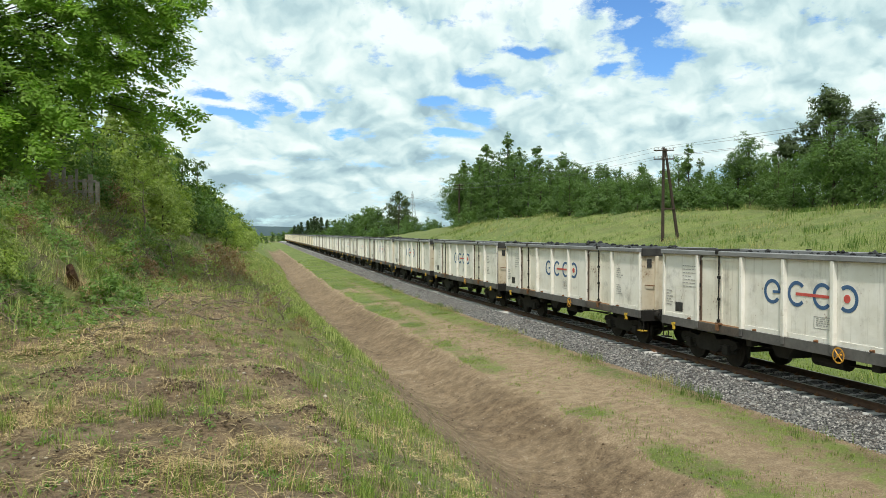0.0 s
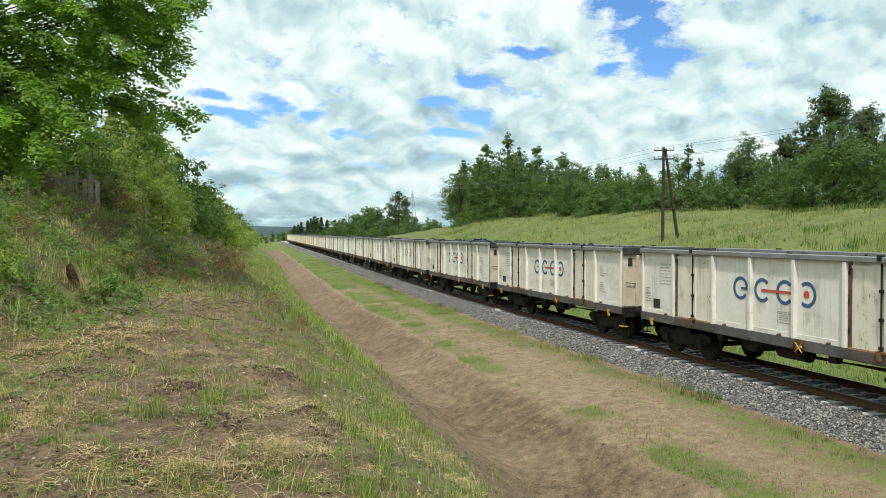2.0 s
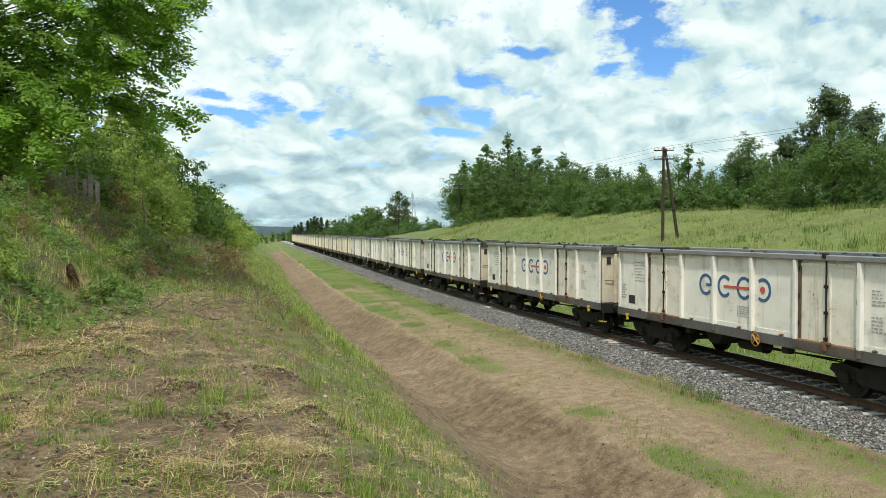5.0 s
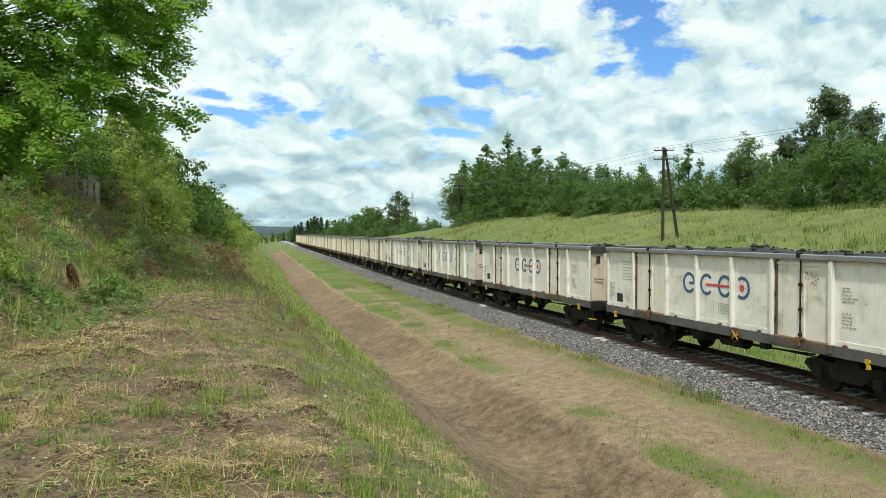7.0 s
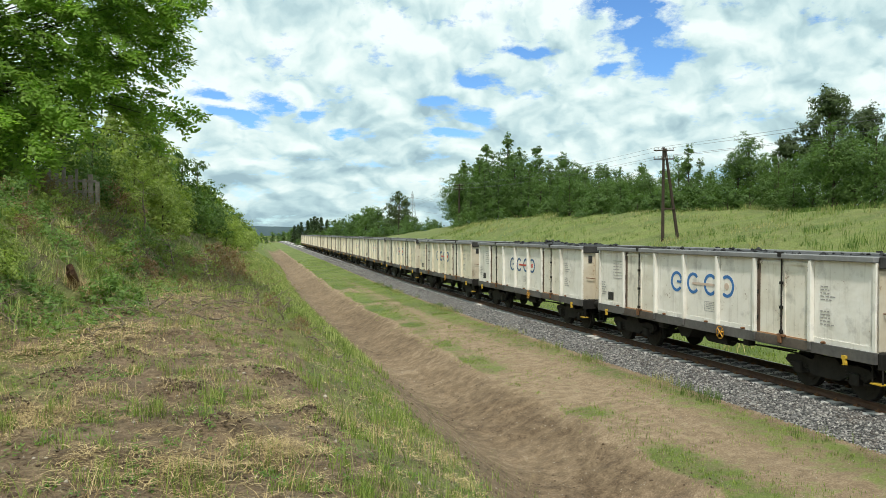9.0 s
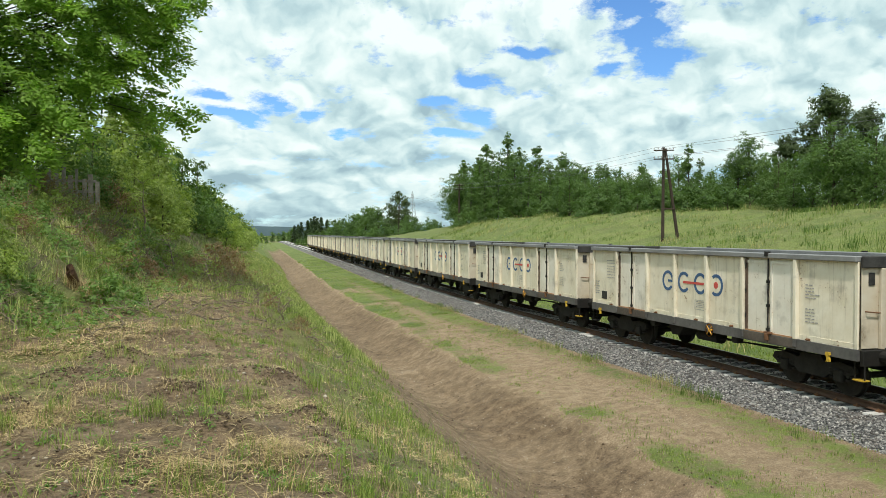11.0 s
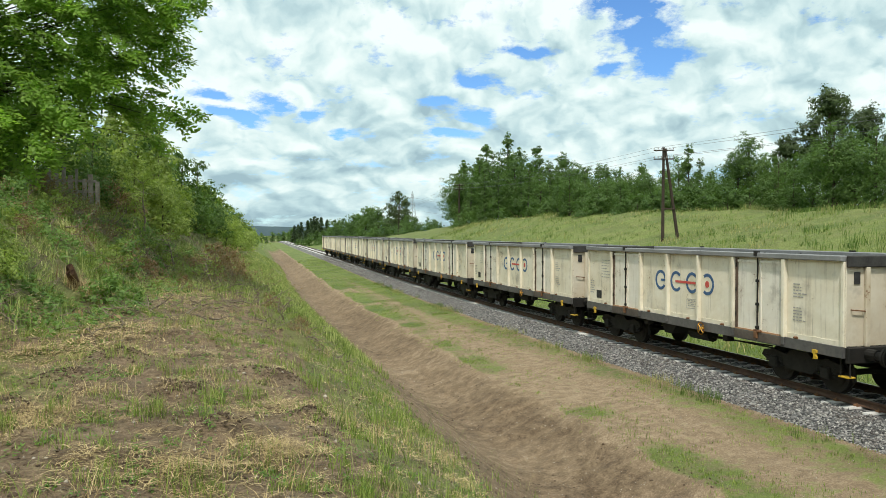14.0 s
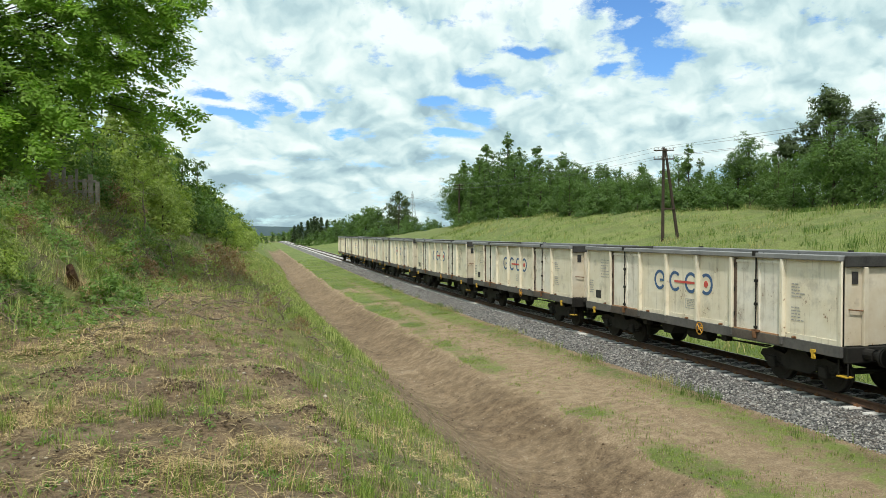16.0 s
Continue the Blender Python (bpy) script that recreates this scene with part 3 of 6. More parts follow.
# ---------------------------------------------------------------- track
def build_track():
    # bed
    s = np.concatenate([np.linspace(-260, 0, 30), np.arange(3, 200, 3.0), np.arange(205, 390, 20)])
    prof = [(-2.75, -0.62), (-2.55, -0.50), (-1.75, -0.235), (-1.4, -0.210), (1.4, -0.210), (1.75, -0.235), (2.55, -0.50), (2.75, -0.62)]
    v = []
    for a in s:
        h, x = float(line_heading(a)), float(line_x(a))
        v += [(x + o * math.cos(h), a - o * math.sin(h), z) for o, z in prof]
    m = len(prof)
    f = [(i * m + k, i * m + k + 1, (i + 1) * m + k + 1, (i + 1) * m + k) for i in range(len(s) - 1) for k in range(m - 1)]
    me = mesh_np("ballast_bed", v, f, M["bed"])
    tagged(new("ballast_bed", me), "grey crushed-stone ballast bed under the track", "ballast", kind="structure")

    track = tagged(new("railway_track"), "single railway track with rusty rails on pale concrete sleepers", "railway track")
    # rails, swept along the line
    ss = np.concatenate([np.linspace(-260, 0, 14), np.arange(5, 200, 5.0), np.arange(210, 390, 20)])
    head = [(-0.036, -0.012), (-0.032, 0.0), (0.032, 0.0), (0.036, -0.012), (0.036, -0.04), (0.010, -0.055), (0.010, -0.14), (0.070, -0.155), (0.070, -0.172), (-0.070, -0.172), (-0.070, -0.155), (-0.010, -0.14), (-0.010, -0.055), (-0.036, -0.04)]
    for side in (-0.753, 0.753):
        v = []
        for a in ss:
            h, x = float(line_heading(a)), float(line_x(a))
            v += [(x + (side + o) * math.cos(h), a - (side + o) * math.sin(h), z) for o, z in head]
        m = len(head)
        f = [(i * m + k, i * m + (k + 1) % m, (i + 1) * m + (k + 1) % m, (i + 1) * m + k) for i in range(len(ss) - 1) for k in range(m)]
        me = mesh_np("rail", v, f, M["rail"])
        me.materials.append(M["railtop"])
        idx = np.zeros(len(f), np.int32)
        idx[1::m] = 1
        me.polygons.foreach_set("material_index", idx)
        o = new("rail", me)
        o.parent = track
    # one sleeper with its clips, then copies along the line
    bm = bmesh.new()
    for y0, y1, zt in ((-1.25, -0.45, -0.172), (0.45, 1.25, -0.172), (-0.46, 0.46, -0.205)):
        v = [bm.verts.new(c) for c in ((y0, -0.14, -0.38), (y1, -0.14, -0.38), (y1, 0.14, -0.38), (y0, 0.14, -0.38), (y0 + 0.02, -0.08, zt), (y1 - 0.02, -0.08, zt), (y1 - 0.02, 0.08, zt), (y0 + 0.02, 0.08, zt))]
        for q in ((3, 2, 1, 0), (4, 5, 6, 7), (0, 1, 5, 4), (1, 2, 6, 5), (2, 3, 7, 6), (3, 0, 4, 7)):
            bm.faces.new([v[k] for k in q])
    first = part("sleeper", bm, M["concrete"], track, "pale concrete sleeper")
    first.matrix_basis = on_line(6.0)
    bm = bmesh.new()
    box(bm, -0.045, 0.045, -0.06, 0.06, -0.172, -0.135)
    rod(bm, (0, 0, -0.14), (0, 0, -0.10), 0.022, 0.018, 6)
    clip = part("rail_clip", bm, M["rust"], first)
    clip.location.x = -0.87
    for x in (-0.635, 0.635, 0.87):
        share(clip, Matrix.Translation((x, 0, 0)), first)
    pitch = 0.62
    for i in range(1, 290):
        o = share(first, on_line(6.0 + pitch * i), track)
        if i < 70:
            for x in (-0.87, -0.635, 0.635):
                share(clip, Matrix.Translation((x, 0, 0)), o)
    bm = bmesh.new()
    for i in range(290, 610):
        m = on_line(6.0 + pitch * i)
        r = bmesh.ops.create_cube(bm, size=1, matrix=m @ Matrix.Translation((0, 0, -0.27)) @ Matrix.Diagonal((2.5, 0.24, 0.2, 1)))
    rest = part("far_sleepers", bm, M["concrete"], track)
    tagged(rest, kind="stuff")


build_track()


def stones(name, pts, size, material, label, category):
    """Many small angular stones as one object."""
    base = np.array([(1, 0, 0), (-1, 0, 0), (0, 1, 0), (0, -1, 0), (0, 0, 1), (0, 0, -1)], float)
    tri = np.array([(0, 2, 4), (2, 1, 4), (1, 3, 4), (3, 0, 4), (2, 0, 5), (1, 2, 5), (3, 1, 5), (0, 3, 5)])
    n = len(pts)
    v = base[None] * (1 + 0.5 * (rng.random((n, 6, 1)) - 0.5)) + 0.35 * (rng.random((n, 6, 3)) - 0.5)
    a = rng.random(n) * 6.28
    c, s = np.cos(a), np.sin(a)
    x, y = v[..., 0] * c[:, None] - v[..., 1] * s[:, None], v[..., 0] * s[:, None] + v[..., 1] * c[:, None]
    v = np.stack([x, y, v[..., 2] * 0.75], -1) * np.asarray(size)[:, None, None] + np.asarray(pts)[:, None, :]
    f = (tri[None] + 6 * np.arange(n)[:, None, None]).reshape(-1, 3)
    me = mesh_np(name, v.reshape(-1, 3), f, material)
    return tagged(new(name, me), label, category, kind="stuff")


def build_ballast_stones():
    n = 24000
    s = 9 + 120 * rng.random(n) ** 2.0
    o = -2.75 + 1.62 * rng.random(n)
    o2 = rng.random(n) < 0.16
    o = np.where(o2, -0.6 + 1.2 * rng.random(n), o)
    z = np.interp(o, [-2.75, -2.55, -1.75, -1.4, 1.4], [-0.62, -0.50, -0.235, -0.210, -0.210])
    # a few have rolled down onto the lane
    h = line_heading(s)
    pts = np.stack([line_x(s) + o * np.cos(h), s - o * np.sin(h), z + 0.008], 1)
    stones("ballast_stones", pts, 0.020 + 0.024 * rng.random(n), M["stone"], "loose grey and pale crushed ballast stones", "ballast stones")


build_ballast_stones()

# ---------------------------------------------------------------- wagons
HALF = 6.33            # half the length of the box
PITCH = 14.04          # over buffers
POSTS = (4.42, 2.43, 0.82, -0.81, -2.43, -4.42)


def annulus(bm, x, cy, cz, r0, r1, a0, a1, seg=28, depth=0.006):
    """A flat band of a ring on a wall that faces -x; angles in degrees, 0 towards -y."""
    ring = []
    for i in range(seg + 1):
        a = radians(a0 + (a1 - a0) * i / seg)
        ring.append([(cy - r * math.cos(a), cz + r * math.sin(a)) for r in (r0, r1)])
    vs = [[bm.verts.new((xx, y, z)) for y, z in p for xx in (x - depth, x)] for p in ring]
    for p, q in zip(vs, vs[1:]):
        for a, b in ((0, 2), (2, 3), (3, 1), (1, 0)):
            bm.faces.new((p[a], p[b], q[b], q[a]))
    bmesh.ops.recalc_face_normals(bm, faces=bm.faces[:])
    return bm


def build_bogie(parent, y):
    bogie = new("bogie")
    bogie.parent = parent
    bogie.matrix_basis = Matrix.Translation((0, y, 0))
    out = [(-1.38, 0.60), (-1.30, 0.74), (-0.95, 0.80), (-0.45, 0.72), (-0.30, 0.86), (0.30, 0.86), (0.45, 0.72), (0.95, 0.80), (1.30, 0.74), (1.38, 0.60), (1.20, 0.50), (0.62, 0.50), (0.42, 0.36), (-0.42, 0.36), (-0.62, 0.50), (-1.20, 0.50)]
    for x in (-1, 1):
        part("side_frame", prism(bmesh.new(), out, x * 1.02 - 0.06, x * 1.02 + 0.06), M["bogie"], bogie)
        for yy in (-0.9, 0.9):
            part("axle_box", box(bmesh.new(), x * 1.05 - 0.1, x * 1.05 + 0.1, yy - 0.14, yy + 0.14, 0.34, 0.62, 0.03), M["bogie"], bogie)
            for dy in (-0.26, 0.26):
                bm = bmesh.new()
                for k in range(4):
                    rod(bm, (x * 1.03, yy + dy, 0.40 + 0.065 * k), (x * 1.03, yy + dy, 0.435 + 0.065 * k), 0.075, None, 7)
                part("spring", bm, M["bogie"], bogie)
        for yy in (-1.42, -0.38, 0.38, 1.42):
            part("brake_block", box(bmesh.new(), x * 0.75 - 0.05, x * 0.75 + 0.05, yy - 0.04, yy + 0.04, 0.32, 0.66, 0.02), M["bogie"], bogie)
    bm = bmesh.new()
    box(bm, -1.0, 1.0, -0.28, 0.28, 0.50, 0.80, 0.03)
    rod(bm, (0, 0, 0.78), (0, 0, 0.98), 0.26, None, 12)
    part("bolster", bm, M["black"], bogie)
    for yy in (-0.9, 0.9):
        bm = bmesh.new()
        rod(bm, (-1.05, 0, 0), (1.05, 0, 0), 0.075, None, 10)
        for x in (-1, 1):
            rod(bm, (x * 0.70, 0, 0), (x * 0.82, 0, 0), 0.46, None, 24)
            rod(bm, (x * 0.675, 0, 0), (x * 0.705, 0, 0), 0.488, None, 24)
            rod(bm, (x * 0.815, 0, 0), (x * 0.835, 0, 0), 0.35, None, 16)
            for k in range(6):
                a = radians(60 * k)
                rod(bm, (x * 0.83, 0.22 * math.cos(a), 0.22 * math.sin(a)), (x * 0.845, 0.22 * math.cos(a), 0.22 * math.sin(a)), 0.035, None, 6)
        w = part("wheelset", bm, M["wheel"], bogie)
        w.matrix_basis = Matrix.Translation((0, yy, 0.46))
    return bogie


def text_bars(name, parent, y0, z0, rows, seed, mat, h=0.022, gap=0.05, x=-1.412):
    """Rows of stencilled writing too small to read, as plain bars."""
    r = random.Random(seed)
    bm = bmesh.new()
    z = z0
    for width in rows:
        y = y0
        while y > y0 - width:
            w = r.uniform(0.05, 0.16)
            box(bm, x - 0.003, x, y - w, y, z - h, z)
            y -= w + r.uniform(0.02, 0.04)
        z -= gap
    return tagged(part(name, bm, mat, parent, "rows of dark stencilled markings"), kind="stuff")


def build_wagon(style):
    paint = M["paint_cream"] if style == "cream" else M["paint"]
    w = new("open_wagon")
    sides = (-1, 1)
    # box
    part("floor", box(bmesh.new(), -1.36, 1.36, -HALF, HALF, 1.16, 1.24), M["black"], w)
    for sx in sides:
        part("side_wall", box(bmesh.new(), min(sx * 1.37, sx * 1.405), max(sx * 1.37, sx * 1.405), -HALF, HALF, 1.20, 3.13), paint, w)
        part("lower_strip", box(bmesh.new(), *sorted((sx * 1.405, sx * 1.418)), -HALF + 0.1, HALF - 0.1, 1.2165, 1.335), paint, w)
        a, b = sorted((sx * 1.30, sx * 1.475))
        bm = bmesh.new()
        prism(bm, [(-HALF, 0.97), (HALF, 0.97), (HALF, 1.215), (-HALF, 1.215)], a, b)
        part("sill", bm, M["sill"], w, "dark grey sill with worn paint")
        a, b = sorted((sx * 1.33, sx * 1.53))
        bm = bmesh.new()
        box(bm, a, b, -HALF, HALF, 3.13, 3.26, 0.018)
        part("top_rim", bm, M["rim"], w, "grey top rim")
        for y in POSTS:
            a, b = sorted((sx * 1.405, sx * 1.52))
            bm = bmesh.new()
            prism(bm, [(y - 0.055, 1.217), (y + 0.055, 1.217), (y + 0.055, 3.128), (y - 0.055, 3.128)], a, b)
            bmesh.ops.bevel(bm, geom=bm.edges[:], offset=0.012, segments=1, affect="EDGES", profile=0.5)
            post = part("post", bm, paint, w)
            a, b = sorted((sx * 1.477, sx * 1.518))
            part("post_foot", box(bmesh.new(), a, b, y - 0.055, y + 0.055, 1.03, 1.214, 0.01), M["sill"], post, "dark grey foot of the post")
            # dark brown strip from the post over the edge of the door leaf
            if y in (4.42, -2.43):
                a, b = sorted((sx * 1.4055, sx * 1.449))
                part("door_jamb", box(bmesh.new(), a, b, y - 0.150, y - 0.058, 1.217, 3.10), M["strip_brown"], post, "dark brown strip between post and door")
        for y in (-HALF + 0.05, HALF - 0.05):
            a, b = sorted((sx * 1.405, sx * 1.455))
            part("corner_post", box(bmesh.new(), a, b, y - 0.05, y + 0.05, 1.217, 3.128, 0.012), paint, w)
        # doors, two leaves in each opening
        for cy in (3.425, -3.425):
            for k in (-1, 1):
                y0, y1 = sorted((cy + k * 0.045, cy + k * 0.925))
                bm = bmesh.new()
                a, b = sorted((sx * 1.405, sx * 1.42))
                box(bm, a, b, y0, y1, 1.25, 3.06)
                a, b = sorted((sx * 1.42, sx * 1.445))
                box(bm, a, b, y0, y1, 2.99, 3.06)
                box(bm, a, b, y0, y0 + 0.06, 1.25, 2.99)
                box(bm, a, b, y1 - 0.06, y1, 1.25, 2.99)
                door = part("door", bm, M["door_paint"], w, "pale door leaf with rusty lower edge")
                a, b = sorted((sx * 1.42, sx * 1.452))
                part("door_edge", box(bmesh.new(), a, b, y0, y1, 1.215, 1.25), M["orange_rust"], door, "orange-rusted bottom edge")
            bm = bmesh.new()
            rod(bm, (sx * 1.47, cy, 1.02), (sx * 1.47, cy, 3.22), 0.02, None, 8)
            box(bm, *sorted((sx * 1.44, sx * 1.56)), cy - 0.05, cy + 0.05, 3.18, 3.30)
            for z in (1.3, 1.9, 2.5):
                box(bm, *sorted((sx * 1.42, sx * 1.50)), cy - 0.045, cy + 0.045, z, z + 0.07)
            bar = part("locking_bar", bm, M["black"], w, "black upright locking bar")
            bm = bmesh.new()
            box(bm, *sorted((sx * 1.45, sx * 1.53)), cy - 0.16, cy + 0.10, 1.22, 1.28, 0.01)
            box(bm, *sorted((sx * 1.47, sx * 1.54)), cy - 0.06, cy + 0.06, 1.06, 1.24, 0.01)
            part("latch", bm, M["rust"], bar)
            part("door_sill", box(bmesh.new(), *sorted((sx * 1.475, sx * 1.485)), cy - 0.94, cy + 0.94, 1.0, 1.20), M["sill_worn"], w)
            for k in (-1, 1):
                hinge = part("hinge", rod(bmesh.new(), (0, 0, 0), (0, 0, 0.12), 0.022, None, 6), M["black"], w)
                hinge.location = (sx * 1.45, cy + k * 0.90, 1.55)
                for z in (2.2, 2.85):
                    share(hinge, Matrix.Translation((sx * 1.45, cy + k * 0.90, z)), w)
        # hooks, brackets and steps under the sill
        for y in (5.62, -5.52):
            bm = bmesh.new()
            prism(bm, [(y - 0.06, 1.06), (y + 0.06, 1.06), (y + 0.06, 0.99), (y + 0.03, 0.97), (y + 0.01, 0.88), (y + 0.05, 0.85), (y - 0.07, 0.85), (y - 0.07, 0.89), (y - 0.03, 0.98), (y - 0.07, 1.0)], *sorted((sx * 1.48, sx * 1.535)))
            part("towing_hook", bm, M["yellow"], w, "yellow towing hook")
        for y in (-6.15, 6.15):
            step = part("step", rod(bmesh.new(), (sx * 1.35, y, 0.98), (sx * 1.35, y, 0.55), 0.018, None, 6), M["black"], w)
            inner = y - 0.28 * (1 if y < 0 else -1)
            part("hanger", rod(bmesh.new(), (sx * 1.35, inner, 0.98), (sx * 1.35, inner, 0.55), 0.018, None, 6), M["black"], step)
            part("tread", box(bmesh.new(), *sorted((sx * 1.22, sx * 1.42)), min(y, y - 0.3 * (1 if y < 0 else -1)), max(y, y - 0.3 * (1 if y < 0 else -1)), 0.535, 0.56), M["yellow"] if y < 0 else M["black"], step)
        for y in (1.95, -0.25, -1.9, 4.9, -4.8):
            bm = bmesh.new()
            rod(bm, (sx * 1.41, y, 1.25), (sx * 1.50, y, 1.25), 0.03, 0.02, 8)
            box(bm, *sorted((sx * 1.405, sx * 1.44)), y - 0.06, y + 0.06, 1.2165, 1.275, 0.008)
            part("lashing_ring", bm, M["rust"], w)
        # handwheel of the brake
        bm = bmesh.new()
        bmesh.ops.create_circle(bm, segments=8, radius=0.018, matrix=Matrix.Translation((0, 0.165, 0)) @ Matrix.Rotation(radians(90), 4, "Y"))
        bmesh.ops.spin(bm, geom=bm.verts[:] + bm.edges[:], cent=(0, 0, 0), axis=(1, 0, 0), angle=radians(360), steps=22, use_duplicate=False)
        bmesh.ops.remove_doubles(bm, verts=bm.verts[:], dist=0.001)
        for k in range(4):
            a = radians(45 + 90 * k)
            rod(bm, (0, 0, 0), (0, 0.16 * math.cos(a), 0.16 * math.sin(a)), 0.014, None, 6)
        rod(bm, (-0.03, 0, 0), (0.12, 0, 0), 0.03, None, 8)
        hw = part("handwheel", bm, M["orange"], w, "orange brake handwheel")
        hw.matrix_basis = Matrix.Translation((sx * 1.56, -1.08, 1.04)) @ Matrix.Rotation(0 if sx < 0 else math.pi, 4, "Z")
    # ends
    for sy in sides:
        a, b = sorted((sy * HALF, sy * (HALF - 0.05)))
        end = part("end_wall", box(bmesh.new(), -1.405, 1.405, a, b, 1.217, 3.128), M["end_paint"], w, "stained yellowish end wall")
        a, b = sorted((sy * (HALF + 0.002), sy * (HALF + 0.09)))
        bm = bmesh.new()
        box(bm, -1.40, 1.40, a, b, 3.0, 3.26, 0.02)
        part("end_rim", bm, M["rim_dark"], w, "coal-blackened end rim")
        for x in (-0.85, 0.85):
            part("end_post", box(bmesh.new(), x - 0.06, x + 0.06, a, b, 1.22, 3.0, 0.012), M["end_paint"], w)
        part("end_beam", box(bmesh.new(), -1.40, 1.40, *sorted((sy * HALF, sy * (HALF + 0.12))), 0.86, 1.215, 0.015), M["black"], w)
        part("end_plate", box(bmesh.new(), -1.18, -1.02, *sorted((sy * (HALF + 0.001), sy * (HALF + 0.02))), 2.62, 2.90), M["plate"], w)
        bm = bmesh.new()
        rod(bm, (-1.25, sy * (HALF + 0.07), 2.05), (-0.92, sy * (HALF + 0.07), 2.02), 0.014, None, 6)
        rod(bm, (-1.25, sy * HALF, 2.05), (-1.25, sy * (HALF + 0.07), 2.05), 0.014, None, 6)
        rod(bm, (-0.95, sy * HALF, 2.02), (-0.95, sy * (HALF + 0.07), 2.02), 0.014, None, 6)
        part("grab_rail", bm, M["rust"], w)
        for x in (-0.875, 0.875):
            bm = bmesh.new()
            rod(bm, (x, sy * (HALF + 0.11), 1.06), (x, sy * (HALF + 0.40), 1.06), 0.13, None, 12)
            rod(bm, (x, sy * (HALF + 0.40), 1.06), (x, sy * (HALF + 0.64), 1.06), 0.10, None, 12)
            rod(bm, (x, sy * (HALF + 0.63), 1.06), (x, sy * (HALF + 0.685), 1.06), 0.225, 0.215, 18)
            part("buffer", bm, M["black"], w)
        bm = bmesh.new()
        rod(bm, (0, sy * (HALF + 0.1), 1.0), (0, sy * (HALF + 0.5), 0.98), 0.05, 0.04, 8)
        rod(bm, (0, sy * (HALF + 0.45), 1.0), (0, sy * (HALF + 0.70), 0.86), 0.035, None, 8)
        rod(bm, (0.22, sy * (HALF + 0.1), 0.92), (0.18, sy * (HALF + 0.45), 0.62), 0.025, None, 6)
        rod(bm, (0.18, sy * (HALF + 0.45), 0.62), (0.10, sy * (HALF + 0.70), 0.72), 0.025, None, 6)
        part("coupling", bm, M["black"], w)
    # underframe
    part("centre_beam", box(bmesh.new(), -0.32, 0.32, -HALF, HALF, 0.90, 1.16), M["black"], w)
    for y in (-2.6, -0.9, 0.9, 2.6):
        part("cross_beam", box(bmesh.new(), -1.30, 1.30, y - 0.06, y + 0.06, 0.98, 1.16), M["black"], w)
    bm = bmesh.new()
    rod(bm, (-0.85, 0.35, 0.76), (-0.85, -0.65, 0.76), 0.19, None, 14)
    box(bm, -0.9, -0.8, -0.05, 0.05, 0.85, 1.0)
    part("air_tank", bm, M["black"], w)
    bm = bmesh.new()
    prism(bm, [(1.75, 1.0), (0.75, 1.0), (1.05, 0.62), (1.45, 0.62)], -1.15, -0.35)
    part("brake_gear", bm, M["black"], w)
    bm = bmesh.new()
    rod(bm, (-0.9, -0.7, 0.72), (-0.9, -3.3, 0.82), 0.022, None, 6)
    rod(bm, (-0.4, -3.4, 0.66), (-0.4, 3.4, 0.66), 0.02, None, 6)
    part("brake_rod", bm, M["black"], w)
    for y in (2.3, -1.9):
        part("valve_box", box(bmesh.new(), -1.34, -1.12, y - 0.12, y + 0.12, 0.78, 0.98, 0.02), M["bogie"], w)
    build_bogie(w, 4.5)
    build_bogie(w, -4.5)
    # emblem on the near wall: an arc, two open rings joined by a bar, a half ring with a dot
    blue = M["blue_bright"] if style == "blue" else M["blue"]
    red = M["red_faded"] if style == "blue" else M["red"]
    emblem = part("emblem", annulus(bmesh.new(), -1.406, 1.30, 2.30, 0.222, 0.31, 8, 322), blue, w, "blue and red ring emblem")
    part("crossbar", box(bmesh.new(), -1.4165, -1.4125, 1.00, 1.28, 2.265, 2.335), blue, emblem)
    part("ring", annulus(bmesh.new(), -1.406, 0.43, 2.30, 0.222, 0.31, 42, 318), blue, emblem)
    part("ring", annulus(bmesh.new(), -1.406, -0.41, 2.30, 0.222, 0.31, 42, 318), blue, emblem)
    part("ring", annulus(bmesh.new(), -1.406, -1.17, 2.30, 0.222, 0.31, -128, 128), blue, emblem)
    part("bar", box(bmesh.new(), -1.4165, -1.4125, -0.62, 0.46, 2.265, 2.335), red, emblem, "red bar")
    bm = bmesh.new()
    rod(bm, (-1.416, -1.16, 2.30), (-1.406, -1.16, 2.30), 0.095, None, 20)
    part("dot", bm, red, emblem, "red dot")
    # writing and plates
    text_bars("markings", w, 5.28, 2.80, (0.75, 0.7, 0.75, 0.4, 0.75, 0.55, 0.72), 3, M["ink"], 0.024, 0.10)
    text_bars("markings", w, 6.15, 2.02, (0.3, 0.25, 0.3, 0.2, 0.3, 0.25), 5, M["ink"], 0.03, 0.085)
    text_bars("markings", w, -4.68, 2.55, (0.22, 0.28, 0.25, 0.3, 0.36), 7, M["ink"], 0.026, 0.075)
    text_bars("markings", w, -4.68, 1.98, (0.22, 0.2, 0.26, 0.32, 0.38), 8, M["ink"], 0.026, 0.075)
    text_bars("markings", w, -0.22, 1.78, (0.42, 0.36, 0.4, 0.36), 11, M["ink"], 0.018, 0.05)
    part("label_panel", box(bmesh.new(), -1.4155, -1.4065, 5.28, 5.66, 1.40, 1.68), M["plate"], w, "black label plate")
    bm = bmesh.new()
    for a in ((-0.72, -0.70, 1.54, 1.82), (-0.16, -0.14, 1.54, 1.82), (-0.70, -0.16, 1.54, 1.555), (-0.70, -0.16, 1.805, 1.82)):
        box(bm, -1.4105, -1.4065, *a)
